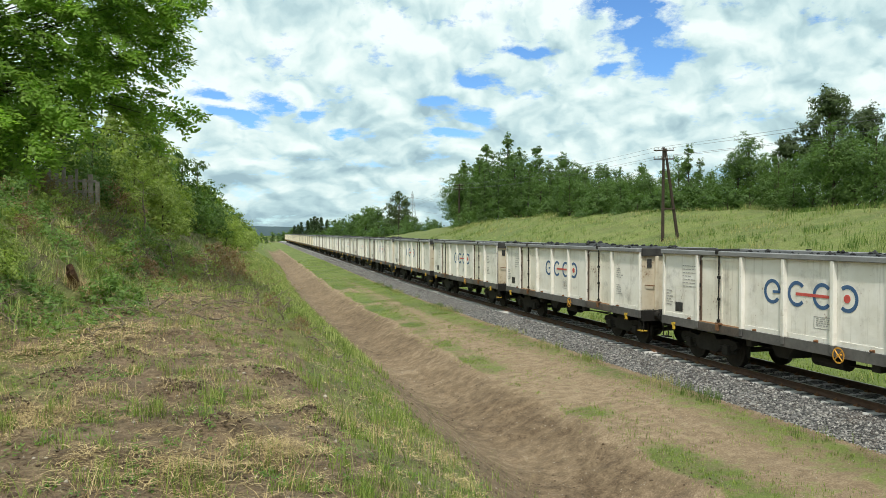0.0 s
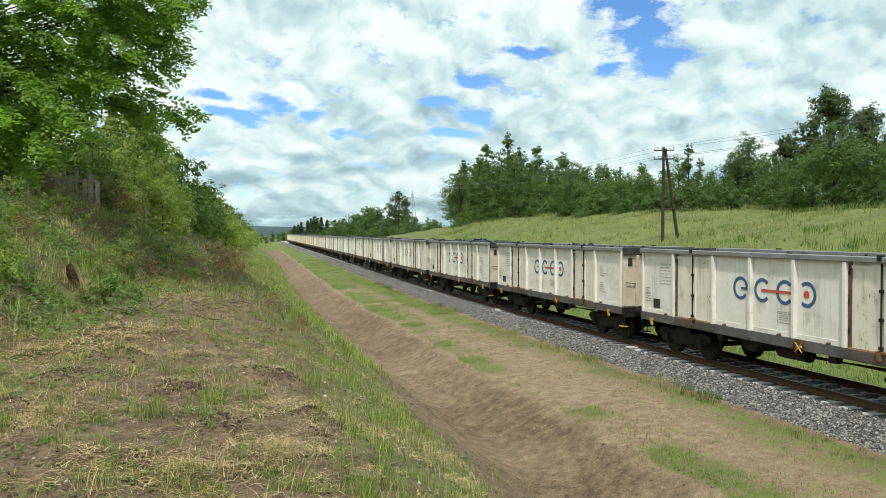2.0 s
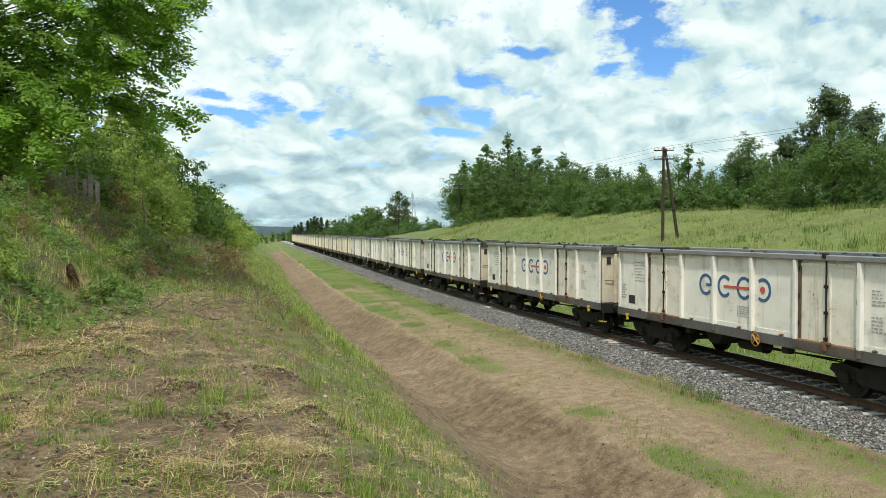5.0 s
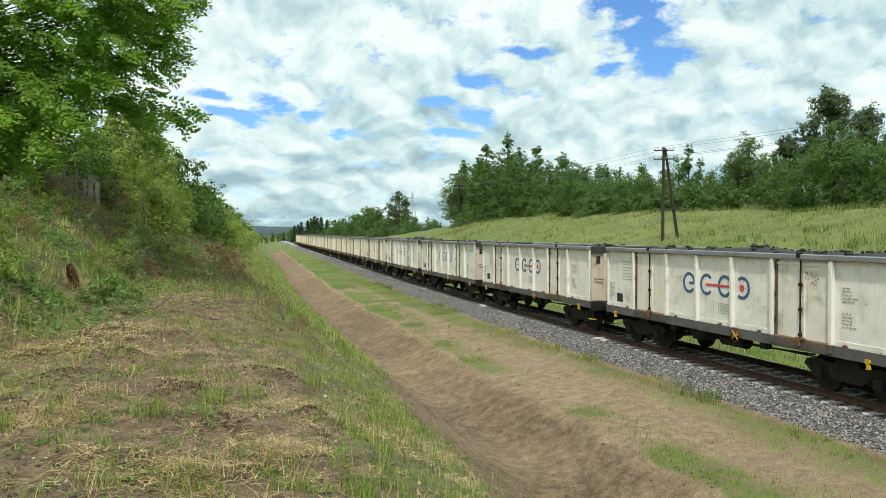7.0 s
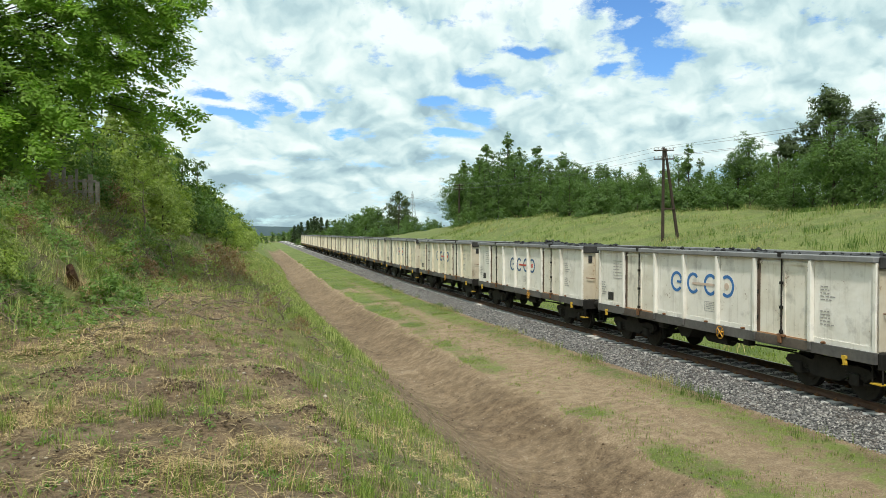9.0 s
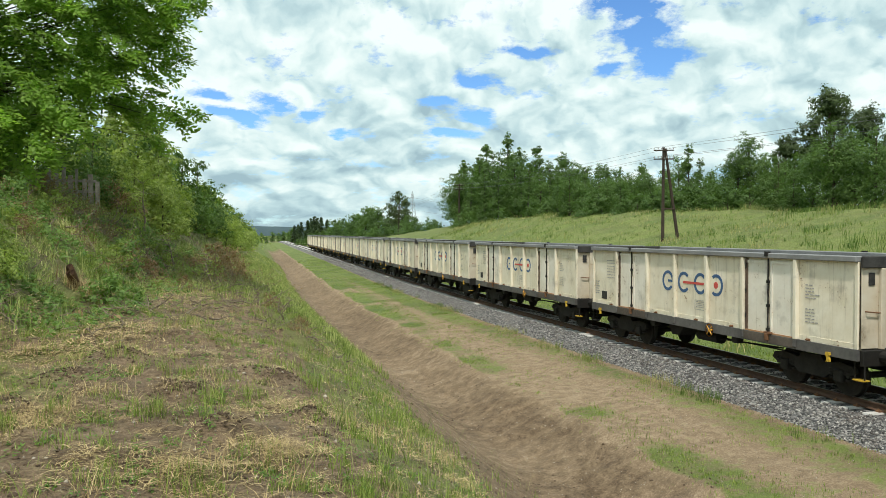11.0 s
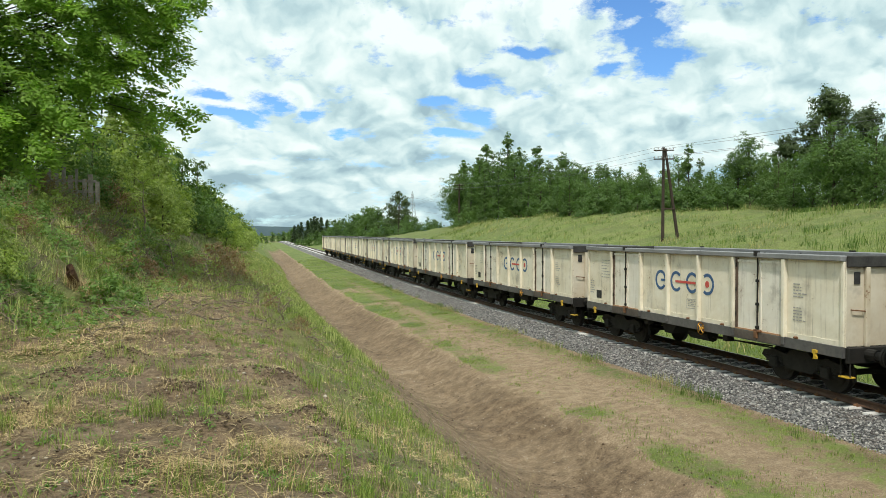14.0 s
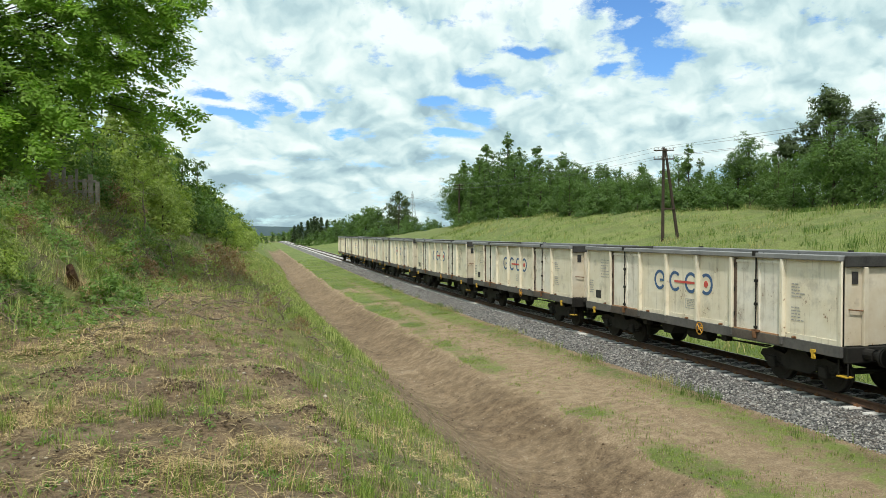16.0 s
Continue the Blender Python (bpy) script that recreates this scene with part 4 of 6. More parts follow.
    part("marking_frame", bm, M["ink"], w)
    return w


def coal_mesh(seed):
    """A heap of coal, low at the walls, with loose lumps."""
    r = np.random.default_rng(seed)
    xs, ys = np.linspace(-1.34, 1.34, 12), np.linspace(-6.25, 6.25, 58)
    X, Y = np.meshgrid(xs, ys)
    hump = np.clip(1 - (X / 1.3) ** 2, 0, 1) * np.clip((6.3 - np.abs(Y)) / 1.5, 0, 1)
    heap = 0.35 + 0.65 * (fnoise(X * 0 + seed * 9, Y, 3.0, seed, 2) + 0.5)
    Z = (2.98 if seed < 3 else 2.80) + hump * (0.32 + 0.05 * (seed % 3)) * heap + 0.16 * fnoise(X, Y + 31 * seed, 0.5, seed + 3)
    v = np.stack([X, Y, Z], -1).reshape(-1, 3)
    n = len(xs)
    i, j = np.meshgrid(np.arange(n - 1), np.arange(len(ys) - 1))
    q = (j * n + i).ravel()
    f = np.stack([q, q + 1, q + n + 1, q + n], 1)
    tri = np.concatenate([f[:, :3], f[:, [0, 2, 3]]])
    k = 160
    px, py = r.uniform(-1.25, 1.25, k), r.uniform(-6.1, 6.1, k)
    ii = np.clip(np.round((px + 1.34) / 2.68 * 11).astype(int), 0, 11)
    jj = np.clip(np.round((py + 6.25) / 12.5 * 57).astype(int), 0, 57)
    pz = Z[jj, ii] + 0.02
    base = np.array([(1, 0, 0), (-1, 0, 0), (0, 1, 0), (0, -1, 0), (0, 0, 1), (0, 0, -1)], float)
    t8 = np.array([(0, 2, 4), (2, 1, 4), (1, 3, 4), (3, 0, 4), (2, 0, 5), (1, 2, 5), (3, 1, 5), (0, 3, 5)])
    sz = 0.05 + 0.11 * r.random(k) ** 2.5
    lv = (base[None] + 0.6 * (r.random((k, 6, 3)) - 0.5)) * sz[:, None, None] * np.array([1, 1, 0.62]) + np.stack([px, py, pz], 1)[:, None]
    lf = (t8[None] + 6 * np.arange(k)[:, None, None]).reshape(-1, 3) + len(v)
    return mesh_np("coal_load", np.concatenate([v, lv.reshape(-1, 3)]), np.concatenate([tri, lf]), M["coal"])


STYLES = {"plain": "off-white open freight wagon with ring emblem, grimy paint, loaded with coal",
          "cream": "cream-yellowed open freight wagon with ring emblem, rust-stained, loaded with coal",
          "blue": "off-white open freight wagon with fresh blue ring emblem, faded bar"}
ORDER = ["plain"] * 10 + ["blue", "plain"] + ["cream"] * 12
wagons, loads = [], []


def build_train():
    first = {}
    coals = [coal_mesh(k) for k in range(5)]
    for i, style in enumerate(ORDER):
        if style not in first:
            w = build_wagon(style)
            tagged(w, STYLES[style], "freight wagon", "wagons of the coal train")
            first[style] = w
        else:
            w = copy_thing(first[style], Matrix())
        wagons.append(w)
        c = tagged(new("coal_load", coals[i % 3 if i < 12 else 3 + i % 2]), "heap of black lump coal in the wagon", "coal", "coal loads of the train", "stuff")
        loads.append(c)


build_train()


def train_at(t):
    """How far the train has come by t seconds."""
    return 13.368 * t + 0.0428 * t * t / 2


def motions():
    times = [0.5 * k for k in range(33)]
    start = 22.6 - 7.02 - PITCH
    for i, (w, c) in enumerate(zip(wagons, loads)):
        rows = [(t, on_line(start + PITCH * i - train_at(t))) for t in times]
        walk(w, rows)
        walk(c, rows)
    wheels = [o for w in wagons for b in w.children if b.name.startswith("bogie") for o in b.children if o.name.startswith("wheelset")]
    lead = {}
    fine = [k / FPS for k in range(16 * FPS + 1)]
    for o in wheels:
        y = round(o.location.y, 2)
        if y not in lead:
            walk(o, [(t, Matrix.Translation((0, y, 0.46)) @ Matrix.Rotation(-train_at(t) / 0.46, 4, "X").inverted()) for t in fine])
            lead[y] = o
        else:
            o.rotation_mode = "QUATERNION"
            a = o.animation_data_create()
            a.action = lead[y].animation_data.action
            a.action_slot = lead[y].animation_data.action_slot

# ---------------------------------------------------------------- grass and litter
def blades(name, pts, height, width, material, label, category, lean=0.5, lying=False):
    """Blades of grass, three-cornered and bent, as one object."""
    n = len(pts)
    a = rng.random(n) * 2 * math.pi
    h = np.asarray(height) * (0.6 + 0.8 * rng.random(n))
    wd = np.asarray(width) * (0.7 + 0.6 * rng.random(n))
    ca, sa = np.cos(a), np.sin(a)
    b = a + rng.uniform(-0.6, 0.6, n) + math.pi / 2
    ln = lean * rng.random(n)
    if lying:
        ln = 2.0 + 0 * ln
    p = np.asarray(pts)
    d = np.stack([np.cos(b), np.sin(b), np.zeros(n)], 1)
    up = np.array([0, 0, 1.0])
    rise = 0.12 if lying else 1.0
    side = np.stack([ca, sa, np.zeros(n)], 1) * (wd / 2)[:, None]
    mid = p + up * (h * 0.55 * rise)[:, None] + d * (h * ln * 0.22)[:, None]
    tip = p + up * (h * (0.02 if lying else 0.96))[:, None] + d * (h * ln * 0.62)[:, None]
    v = np.stack([p - side, p + side, mid + side * 0.7, mid - side * 0.7, tip], 1)
    k = 5 * np.arange(n)
    f = np.concatenate([np.stack([k, k + 1, k + 2], 1), np.stack([k, k + 2, k + 3], 1), np.stack([k + 3, k + 2, k + 4], 1)])
    me = mesh_np(name, v.reshape(-1, 3), f, material)
    return tagged(new(name, me), label, category, kind="stuff")


def scatter(n, x0, x1, y0, y1, keep, power=1.0):
    """Random ground points; keep(x, y, d) gives the chance of each."""
    x = x0 + (x1 - x0) * rng.random(n)
    y = y0 + (y1 - y0) * rng.random(n) ** power
    x = x + (line_x(y) - TRACK_X)
    d = x - line_x(y)
    ok = rng.random(n) < keep(x, y, d)
    x, y = x[ok], y[ok]
    return np.stack([x, y, ground_z(x, y)], 1)


def clumpy(x, y, scale, seed, lo, hi):
    return np.clip((fnoise(x, y, scale, seed, 3) + 0.5 - lo) / (hi - lo), 0, 1)


def tufts(n, per, spread, *args, **kw):
    """Grass grows in tufts: several blades round each root."""
    p = scatter(n, *args, **kw)
    q = np.repeat(p, per, 0)
    q[:, :2] += rng.normal(size=(len(q), 2)) * spread
    q[:, 2] = ground_z(q[:, 0], q[:, 1])
    return q


def leafy(name, pts, per, spread, rise, length, width, material, label):
    """Low broad-leaved weeds: small leaves in loose mounds, as one object."""
    n = len(pts)
    up = rng.normal(size=(n * per, 3))
    up[:, 2] = np.abs(up[:, 2])
    up /= np.linalg.norm(up, axis=1, keepdims=True)
    size = np.repeat(0.5 + 0.9 * rng.random(n), per)
    q = np.repeat(pts, per, 0) + up * (size * (0.4 + 0.6 * rng.random(n * per)))[:, None] * np.array((spread, spread, rise))
    v, f = leaves(q, rng.normal(size=q.shape), length, width, rng, up + np.array((0, -0.2, 0.7)) + 0.3 * rng.normal(size=q.shape), 3)
    me = foliage(name, v, f, material, np.repeat(rng.random(n), per))
    return tagged(new(name, me), label, "weeds", kind="stuff")


def build_pebbles():
    """Rounded field stones big enough to pick up one by one."""
    r = random.Random(33)
    made = []
    for k in range(5):
        bm = bmesh.new()
        bmesh.ops.create_icosphere(bm, subdivisions=2, radius=1.0)
        for v in bm.verts:
            v.co *= 1 + 0.28 * noise.noise(v.co * 0.9 + Vector((9.1 * k, 0, 0)))
            v.co.z *= 0.62
        bm.faces.ensure_lookup_table()
        for fc in bm.faces:
            fc.smooth = True
        made.append(part("pebble", bm, M["pebble_smooth"]))
    for i in range(64):
        y = 5.2 + 9.5 * r.random() ** 1.4
        x = r.uniform(-0.30, 0.22) * y + 0.1 * y
        m = pose(x, y, float(ground_z(x, y)) + 0.004, r.uniform(-15, 15), r.uniform(-15, 15), r.uniform(0, 360))
        o = copy_thing(made[i % 5], m)
        q = 0.010 + 0.020 * r.random() ** 2
        o.scale = (q * r.uniform(1.0, 1.5), q, q)
        tagged(o, "rounded pale field stone lying in the soil", "stone", "field stones on the terrace")
    retire(made)


def build_grass():
    # terrace in front: dense tufts with bare soil between
    p = tufts(9500, 15, 0.036, -5.0, 2.4, 3.0, 27, lambda x, y, d: clumpy(x, y, 0.42, 61, 0.47, 0.62) * (0.25 + 0.65 * clumpy(x, y, 1.4, 63, 0.40, 0.58)) + 0.03, power=1.6)
    blades("terrace_grass", p, 0.05 + 0.14 * clumpy(p[:, 0], p[:, 1], 0.6, 62, 0.40, 0.72), 0.0052, M["grass"], "sparse green grass tufts on bare soil", "grass", 1.7)
    p = tufts(7000, 3, 0.05, -5.0, 2.6, 3.0, 27, lambda x, y, d: 0.35 + 0 * x, power=1.6)
    blades("sprouts", p, 0.06, 0.006, M["slope_grass"], "single sprouting blades in bare soil", "grass", 2.2)
    p = tufts(5600, 15, 0.065, -5.0, 4.6, 3.0, 24, lambda x, y, d: (clumpy(x, y, 0.42, 66, 0.50, 0.64) * 0.85 + 0.03) * (d < bank_foot(y)), power=1.6)
    p[:, 2] += 0.008 + 0.045 * rng.random(len(p))
    blades("straw_litter", p, 0.125, 0.0075, M["straw"], "dry straw and mown stalks lying on soil", "straw", 0.8, True)
    p = tufts(7600, 6, 0.07, -5.0, 4.0, 3.0, 20, lambda x, y, d: (0.35 + 0.65 * clumpy(x, y, 0.35, 68, 0.44, 0.6)) * (d < bank_foot(y)), power=1.7)
    p[:, 2] += 0.004 + 0.02 * rng.random(len(p))
    blades("thatch", p, 0.085, 0.008, M["thatch"], "rotting brown stalks and crumbs strewn on soil", "litter", 0.8, True)
    p = tufts(2400, 8, 0.04, -5.0, 3.0, 3.0, 24, lambda x, y, d: clumpy(x, y, 0.8, 69, 0.47, 0.62) * 0.8 + 0.03, power=1.5)
    blades("dry_grass", p, 0.15, 0.0048, M["straw"], "dry upright grass stalks", "dry grass", 2.2)
    p = scatter(9000, -5.0, 4.4, 3.2, 24, lambda x, y, d: clumpy(x, y, 0.5, 64, 0.50, 0.66) * np.where(d < bank_foot(y), 1.0, 0.08), 1.4)
    leafy("terrace_weeds", p, 9, 0.045, 0.07, 0.035, 0.018, M["weed"], "small green weeds among soil and straw")
    p = scatter(34000, -6.0, 3.2, -6.0, 3.4, lambda x, y, d: 0.1 + 0.9 * clumpy(x, y, 0.5, 67, 0.44, 0.64))
    blades("open_grass", p, 0.10, 0.010, M["grass"], "sparse short grass on the open terrace", "grass", 1.8)
    # bank of the ditch
    def bank(x, y, d):
        foot = bank_foot(y)
        return (0.03 + 0.97 * clumpy(x, y, 0.5, 71, 0.48, 0.64)) * np.clip(0.55 + (foot - d) * 1.0, 0.03, 0.70) * (d < -8.7)
    p = tufts(14000, 6, 0.05, 0.8, 6.2, 3.4, 70, bank, power=1.6)
    blades("bank_grass", p, 0.09 + 0.10 * clumpy(p[:, 0], p[:, 1], 0.7, 72, 0.4, 0.7), 0.008, M["grass"], "green grass on the bank of the ditch", "grass", 1.3)
    p = scatter(7000, 1.0, 6.4, 3.4, 40, lambda x, y, d: 0.5 * np.interp(d, [-14, -12, -8.8, -8.4], [0.4, 0.8, 0.9, 0.0]) * np.where(d < bank_foot(y), 1.0, 0.15), 1.4)
    blades("bank_stalks", p, 0.30, 0.0045, M["meadow"], "thin tall stalks on the ditch bank", "grass", 1.2)
    # lane between ditch and ballast
    def lane(x, y, d):
        e = np.interp(d, [-6.7, -6.4, -5.6, -5.1, -4.0, -3.5, -2.9, -2.6], [0.3, 1.0, 0.95, 0.30, 0.16, 0.55, 0.95, 0.0])
        e = np.where(y > 26, np.maximum(e, np.interp(d, [-6.5, -6, -3.2, -2.8], [0.2, 0.9, 0.9, 0.9]) * np.clip((y - 26) / 12, 0, 1)), e)
        return np.maximum(e * np.where(d < -5.1, np.clip(fnoise(x * 0.4, y, 2.6, 47, 3) * 3.0 + 0.90, 0.25, 1.0), 1.0), np.clip((18 - y) / 5, 0, 1) * 0.50) * (0.06 + 0.94 * clumpy(x, y, 1.1, 75, 0.43, 0.56))
    p = tufts(19000, 5, 0.05, 8.2, 12.4, 7, 130, lane, power=1.4)
    blades("lane_grass", p, 0.065, 0.010, M["grass"], "patchy green grass along a sandy lane", "grass", 1.2)
    p = tufts(1500, 8, 0.06, 11.8, 12.5, 7, 70, lambda x, y, d: clumpy(x, y, 2.0, 78, 0.48, 0.62), power=1.3)
    blades("ballast_edge_grass", p, 0.24, 0.008, M["meadow"], "tall grass at the foot of the ballast", "grass", 0.9)
    p = tufts(6500, 6, 0.12, 1.5, 6.4, 24, 120, lambda x, y, d: (d < bank_foot(y) + 0.3) * (0.1 + 0.9 * clumpy(x, y, 1.6, 73, 0.42, 0.58)), power=1.5)
    blades("far_bank_grass", p, 0.20, 0.022, M["slope_grass"], "green grass on the far stretch of the ditch bank", "grass", 1.4)
    # rough verge between the far ditch and the hillside
    p = scatter(26000, -1.5, 6.0, 23, 80, lambda x, y, d: np.clip((d - hill_foot(y) + 2.0) / 0.8, 0, 1) * (d < -9.9) * (0.25 + 0.75 * clumpy(x, y, 1.5, 97, 0.42, 0.6)), 1.5)
    blades("verge_stalks", p, 0.26, 0.020, M["slope_grass"], "rough tall grass along the far ditch", "grass", 1.5)
    # field beyond the line
    p = tufts(13500, 7, 0.16, 18.2, 62, 5, 125, lambda x, y, d: np.clip(0.15 + 0.85 * clumpy(x, y, 3, 81, 0.40, 0.60), 0, 1))
    blades("field_grass", p, 0.24 + 0.36 * clumpy(p[:, 0], p[:, 1], 5, 83, 0.36, 0.66), 0.026, M["meadow"], "tall seeding meadow grass on a slope", "meadow grass", 1.7)
    p = scatter(22000, 17.6, 26, 5, 70, lambda x, y, d: 0.9 + 0 * x, 1.2)
    blades("verge_grass", p, 0.12, 0.022, M["grass"], "fresh green verge grass beyond the track", "grass", 1.0)
    # hillside
    p = tufts(6400, 18, 0.09, -12, 0.8, 7, 42, lambda x, y, d: np.clip((hill_foot(y) + 0.6 - d) / 1.2, 0, 1) * (0.05 + 0.95 * clumpy(x, y, 1.0, 85, 0.46, 0.57)), power=1.4)
    blades("hillside_grass", p, 0.14 + 0.26 * clumpy(p[:, 0], p[:, 1], 1.3, 86, 0.42, 0.66), 0.0145, M["slope_grass"], "rough grass on the cutting's hillside", "grass", 1.8)
    p = scatter(15000, -12, 0.8, 7, 42, lambda x, y, d: np.clip((hill_foot(y) + 1.0 - d) / 1.2, 0, 1) * clumpy(x, y, 1.5, 87, 0.46, 0.58), 1.3)
    leafy("hillside_weeds", p, 11, 0.16, 0.26, 0.105, 0.058, M["weed"], "green broad-leaved weeds on the hillside")
    p = tufts(3600, 8, 0.12, -10, 2.4, 12, 42, lambda x, y, d: np.clip((hill_foot(y) + 2.4 - d) / 1.2, 0, 1) * (0.1 + 0.9 * clumpy(x, y, 1.1, 89, 0.48, 0.60)), power=1.3)
    p[:, 2] += 0.02 + 0.06 * rng.random(len(p))
    blades("slope_straw", p, 0.30, 0.019, M["straw"], "withered grass lying on the cleared slope", "straw", 0.8, True)
    # thick pads of straw, and crumbs on the heaps of soil
    for px, py, n, reach in ((0.52, 6.75, 700, 0.24), (-1.55, 7.9, 650, 0.30), (0.95, 8.9, 420, 0.26), (-0.2, 6.1, 380, 0.25), (-2.2, 11.6, 420, 0.4)):
        p = np.zeros((n, 3)) + rng.normal(size=(n, 3)) * reach * np.array((1.0, 0.8, 0)) + np.array((px, py, 0))
        p[:, 2] = ground_z(p[:, 0], p[:, 1]) + 0.01 + 0.06 * rng.random(n)
        blades("straw_pad", p, 0.15, 0.0075, M["straw"], "matted pad of golden straw on soil", "straw", 0.8, True)
    p = np.concatenate([np.stack([hx + rng.normal(size=170) * hr * 0.55, hy + rng.normal(size=170) * hr * 0.5, np.zeros(170)], 1) for hx, hy, hr, hh in SOIL_HEAPS if hy < 13])
    p[:, 2] = ground_z(p[:, 0], p[:, 1]) + 0.004
    stones("heap_clods", p, 0.006 + 0.020 * rng.random(len(p)) ** 2.2, M["clod"], "crumbling clods on small heaps of soil", "soil clods")
    p = np.repeat([(-2.5, 18.3, 0.0)], 420, 0) + rng.normal(size=(420, 3)) * np.array((0.30, 0.16, 0))
    p[:, 2] = ground_z(p[:, 0], p[:, 1])
    blades("stump_grass", p, 0.34, 0.010, M["straw"], "dry grass hanging round a stump", "dry grass", 1.8)
    # stones and clods in the soil
    p = scatter(9500, -4.8, 9.0, 3.0, 30, lambda x, y, d: 0.15 + 0.85 * np.interp(d, [-13, -9, -8, -6.5], [0.5, 0.5, 1.0, 0.8]), 1.6)
    q = scatter(7500, 6.4, 12.2, 7.0, 34, lambda x, y, d: 0.8 + 0 * x, 1.6)
    stones("lane_stones", q, 0.005 + 0.016 * rng.random(len(q)) ** 3, M["pebble"], "fine pale gravel on a sandy lane", "gravel")
    stones("soil_stones", p, 0.005 + 0.020 * rng.random(len(p)) ** 3, M["pebble"], "small pale stones scattered in the soil", "stones")
    p = scatter(11000, -4.8, 8.8, 3.0, 26, lambda x, y, d: clumpy(x, y, 1.1, 93, 0.45, 0.62) * 0.9, 1.7)
    stones("soil_clods", p, 0.006 + 0.034 * rng.random(len(p)) ** 3, M["clod"], "crumbled dark clods of soil", "soil clods")



# ---------------------------------------------------------------- trees and bushes
def tube(v, f, path, radii, seg=6):
    """Adds a tapered tube along a path to the lists v and f (quads)."""
    base = len(v)
    for i, (p, r) in enumerate(zip(path, radii)):
        a = path[min(i + 1, len(path) - 1)]
        b = path[max(i - 1, 0)]
        t = Vector(a) - Vector(b)
        q = t.to_track_quat("Z", "Y") if t.length > 1e-6 else Vector((0, 0, 1)).to_track_quat("Z", "Y")
        for k in range(seg):
            an = 2 * math.pi * k / seg
            v.append(Vector(p) + q @ Vector((r * math.cos(an), r * math.sin(an), 0)))
    for i in range(len(path) - 1):
        for k in range(seg):
            f.append((base + i * seg + k, base + i * seg + (k + 1) % seg, base + (i + 1) * seg + (k + 1) % seg, base + (i + 1) * seg + k))


def leaves(centres, dirs, length, width, r, facing=None, corners=4):
    """Leaf cards: pointed, slightly folded leaves of four corners, or three where they are far off; facing: which way their upper sides look."""
    n = len(centres)
    if facing is None:
        u = dirs / np.maximum(np.linalg.norm(dirs, axis=1, keepdims=True), 1e-6)
        s = np.cross(u, r.normal(size=(n, 3)))
    else:
        w = facing / np.maximum(np.linalg.norm(facing, axis=1, keepdims=True), 1e-6)
        u = dirs - w * (dirs * w).sum(1, keepdims=True)
        u /= np.maximum(np.linalg.norm(u, axis=1, keepdims=True), 1e-6)
        s = np.cross(w, u)
    s /= np.maximum(np.linalg.norm(s, axis=1, keepdims=True), 1e-6)
    L = (length * (0.65 + 0.7 * r.random(n)))[:, None]
    W = (width * (0.65 + 0.7 * r.random(n)))[:, None]
    nrm = np.cross(u, s)
    if corners == 3:
        v = np.stack([centres + s * W * 0.5, centres + u * L, centres - s * W * 0.5], 1)
        return v.reshape(-1, 3), np.arange(3 * n).reshape(-1, 3)
    v = np.stack([centres, centres + u * L * 0.45 + s * W * 0.5 + nrm * W * 0.15, centres + u * L, centres + u * L * 0.45 - s * W * 0.5 + nrm * W * 0.15], 1)
    return v.reshape(-1, 3), np.arange(4 * n).reshape(-1, 4)


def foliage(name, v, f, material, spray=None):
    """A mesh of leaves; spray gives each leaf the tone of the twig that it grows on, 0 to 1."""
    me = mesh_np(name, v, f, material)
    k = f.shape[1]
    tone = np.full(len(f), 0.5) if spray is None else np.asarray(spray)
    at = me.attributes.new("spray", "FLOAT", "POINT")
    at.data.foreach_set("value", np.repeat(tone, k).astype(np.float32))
    return me


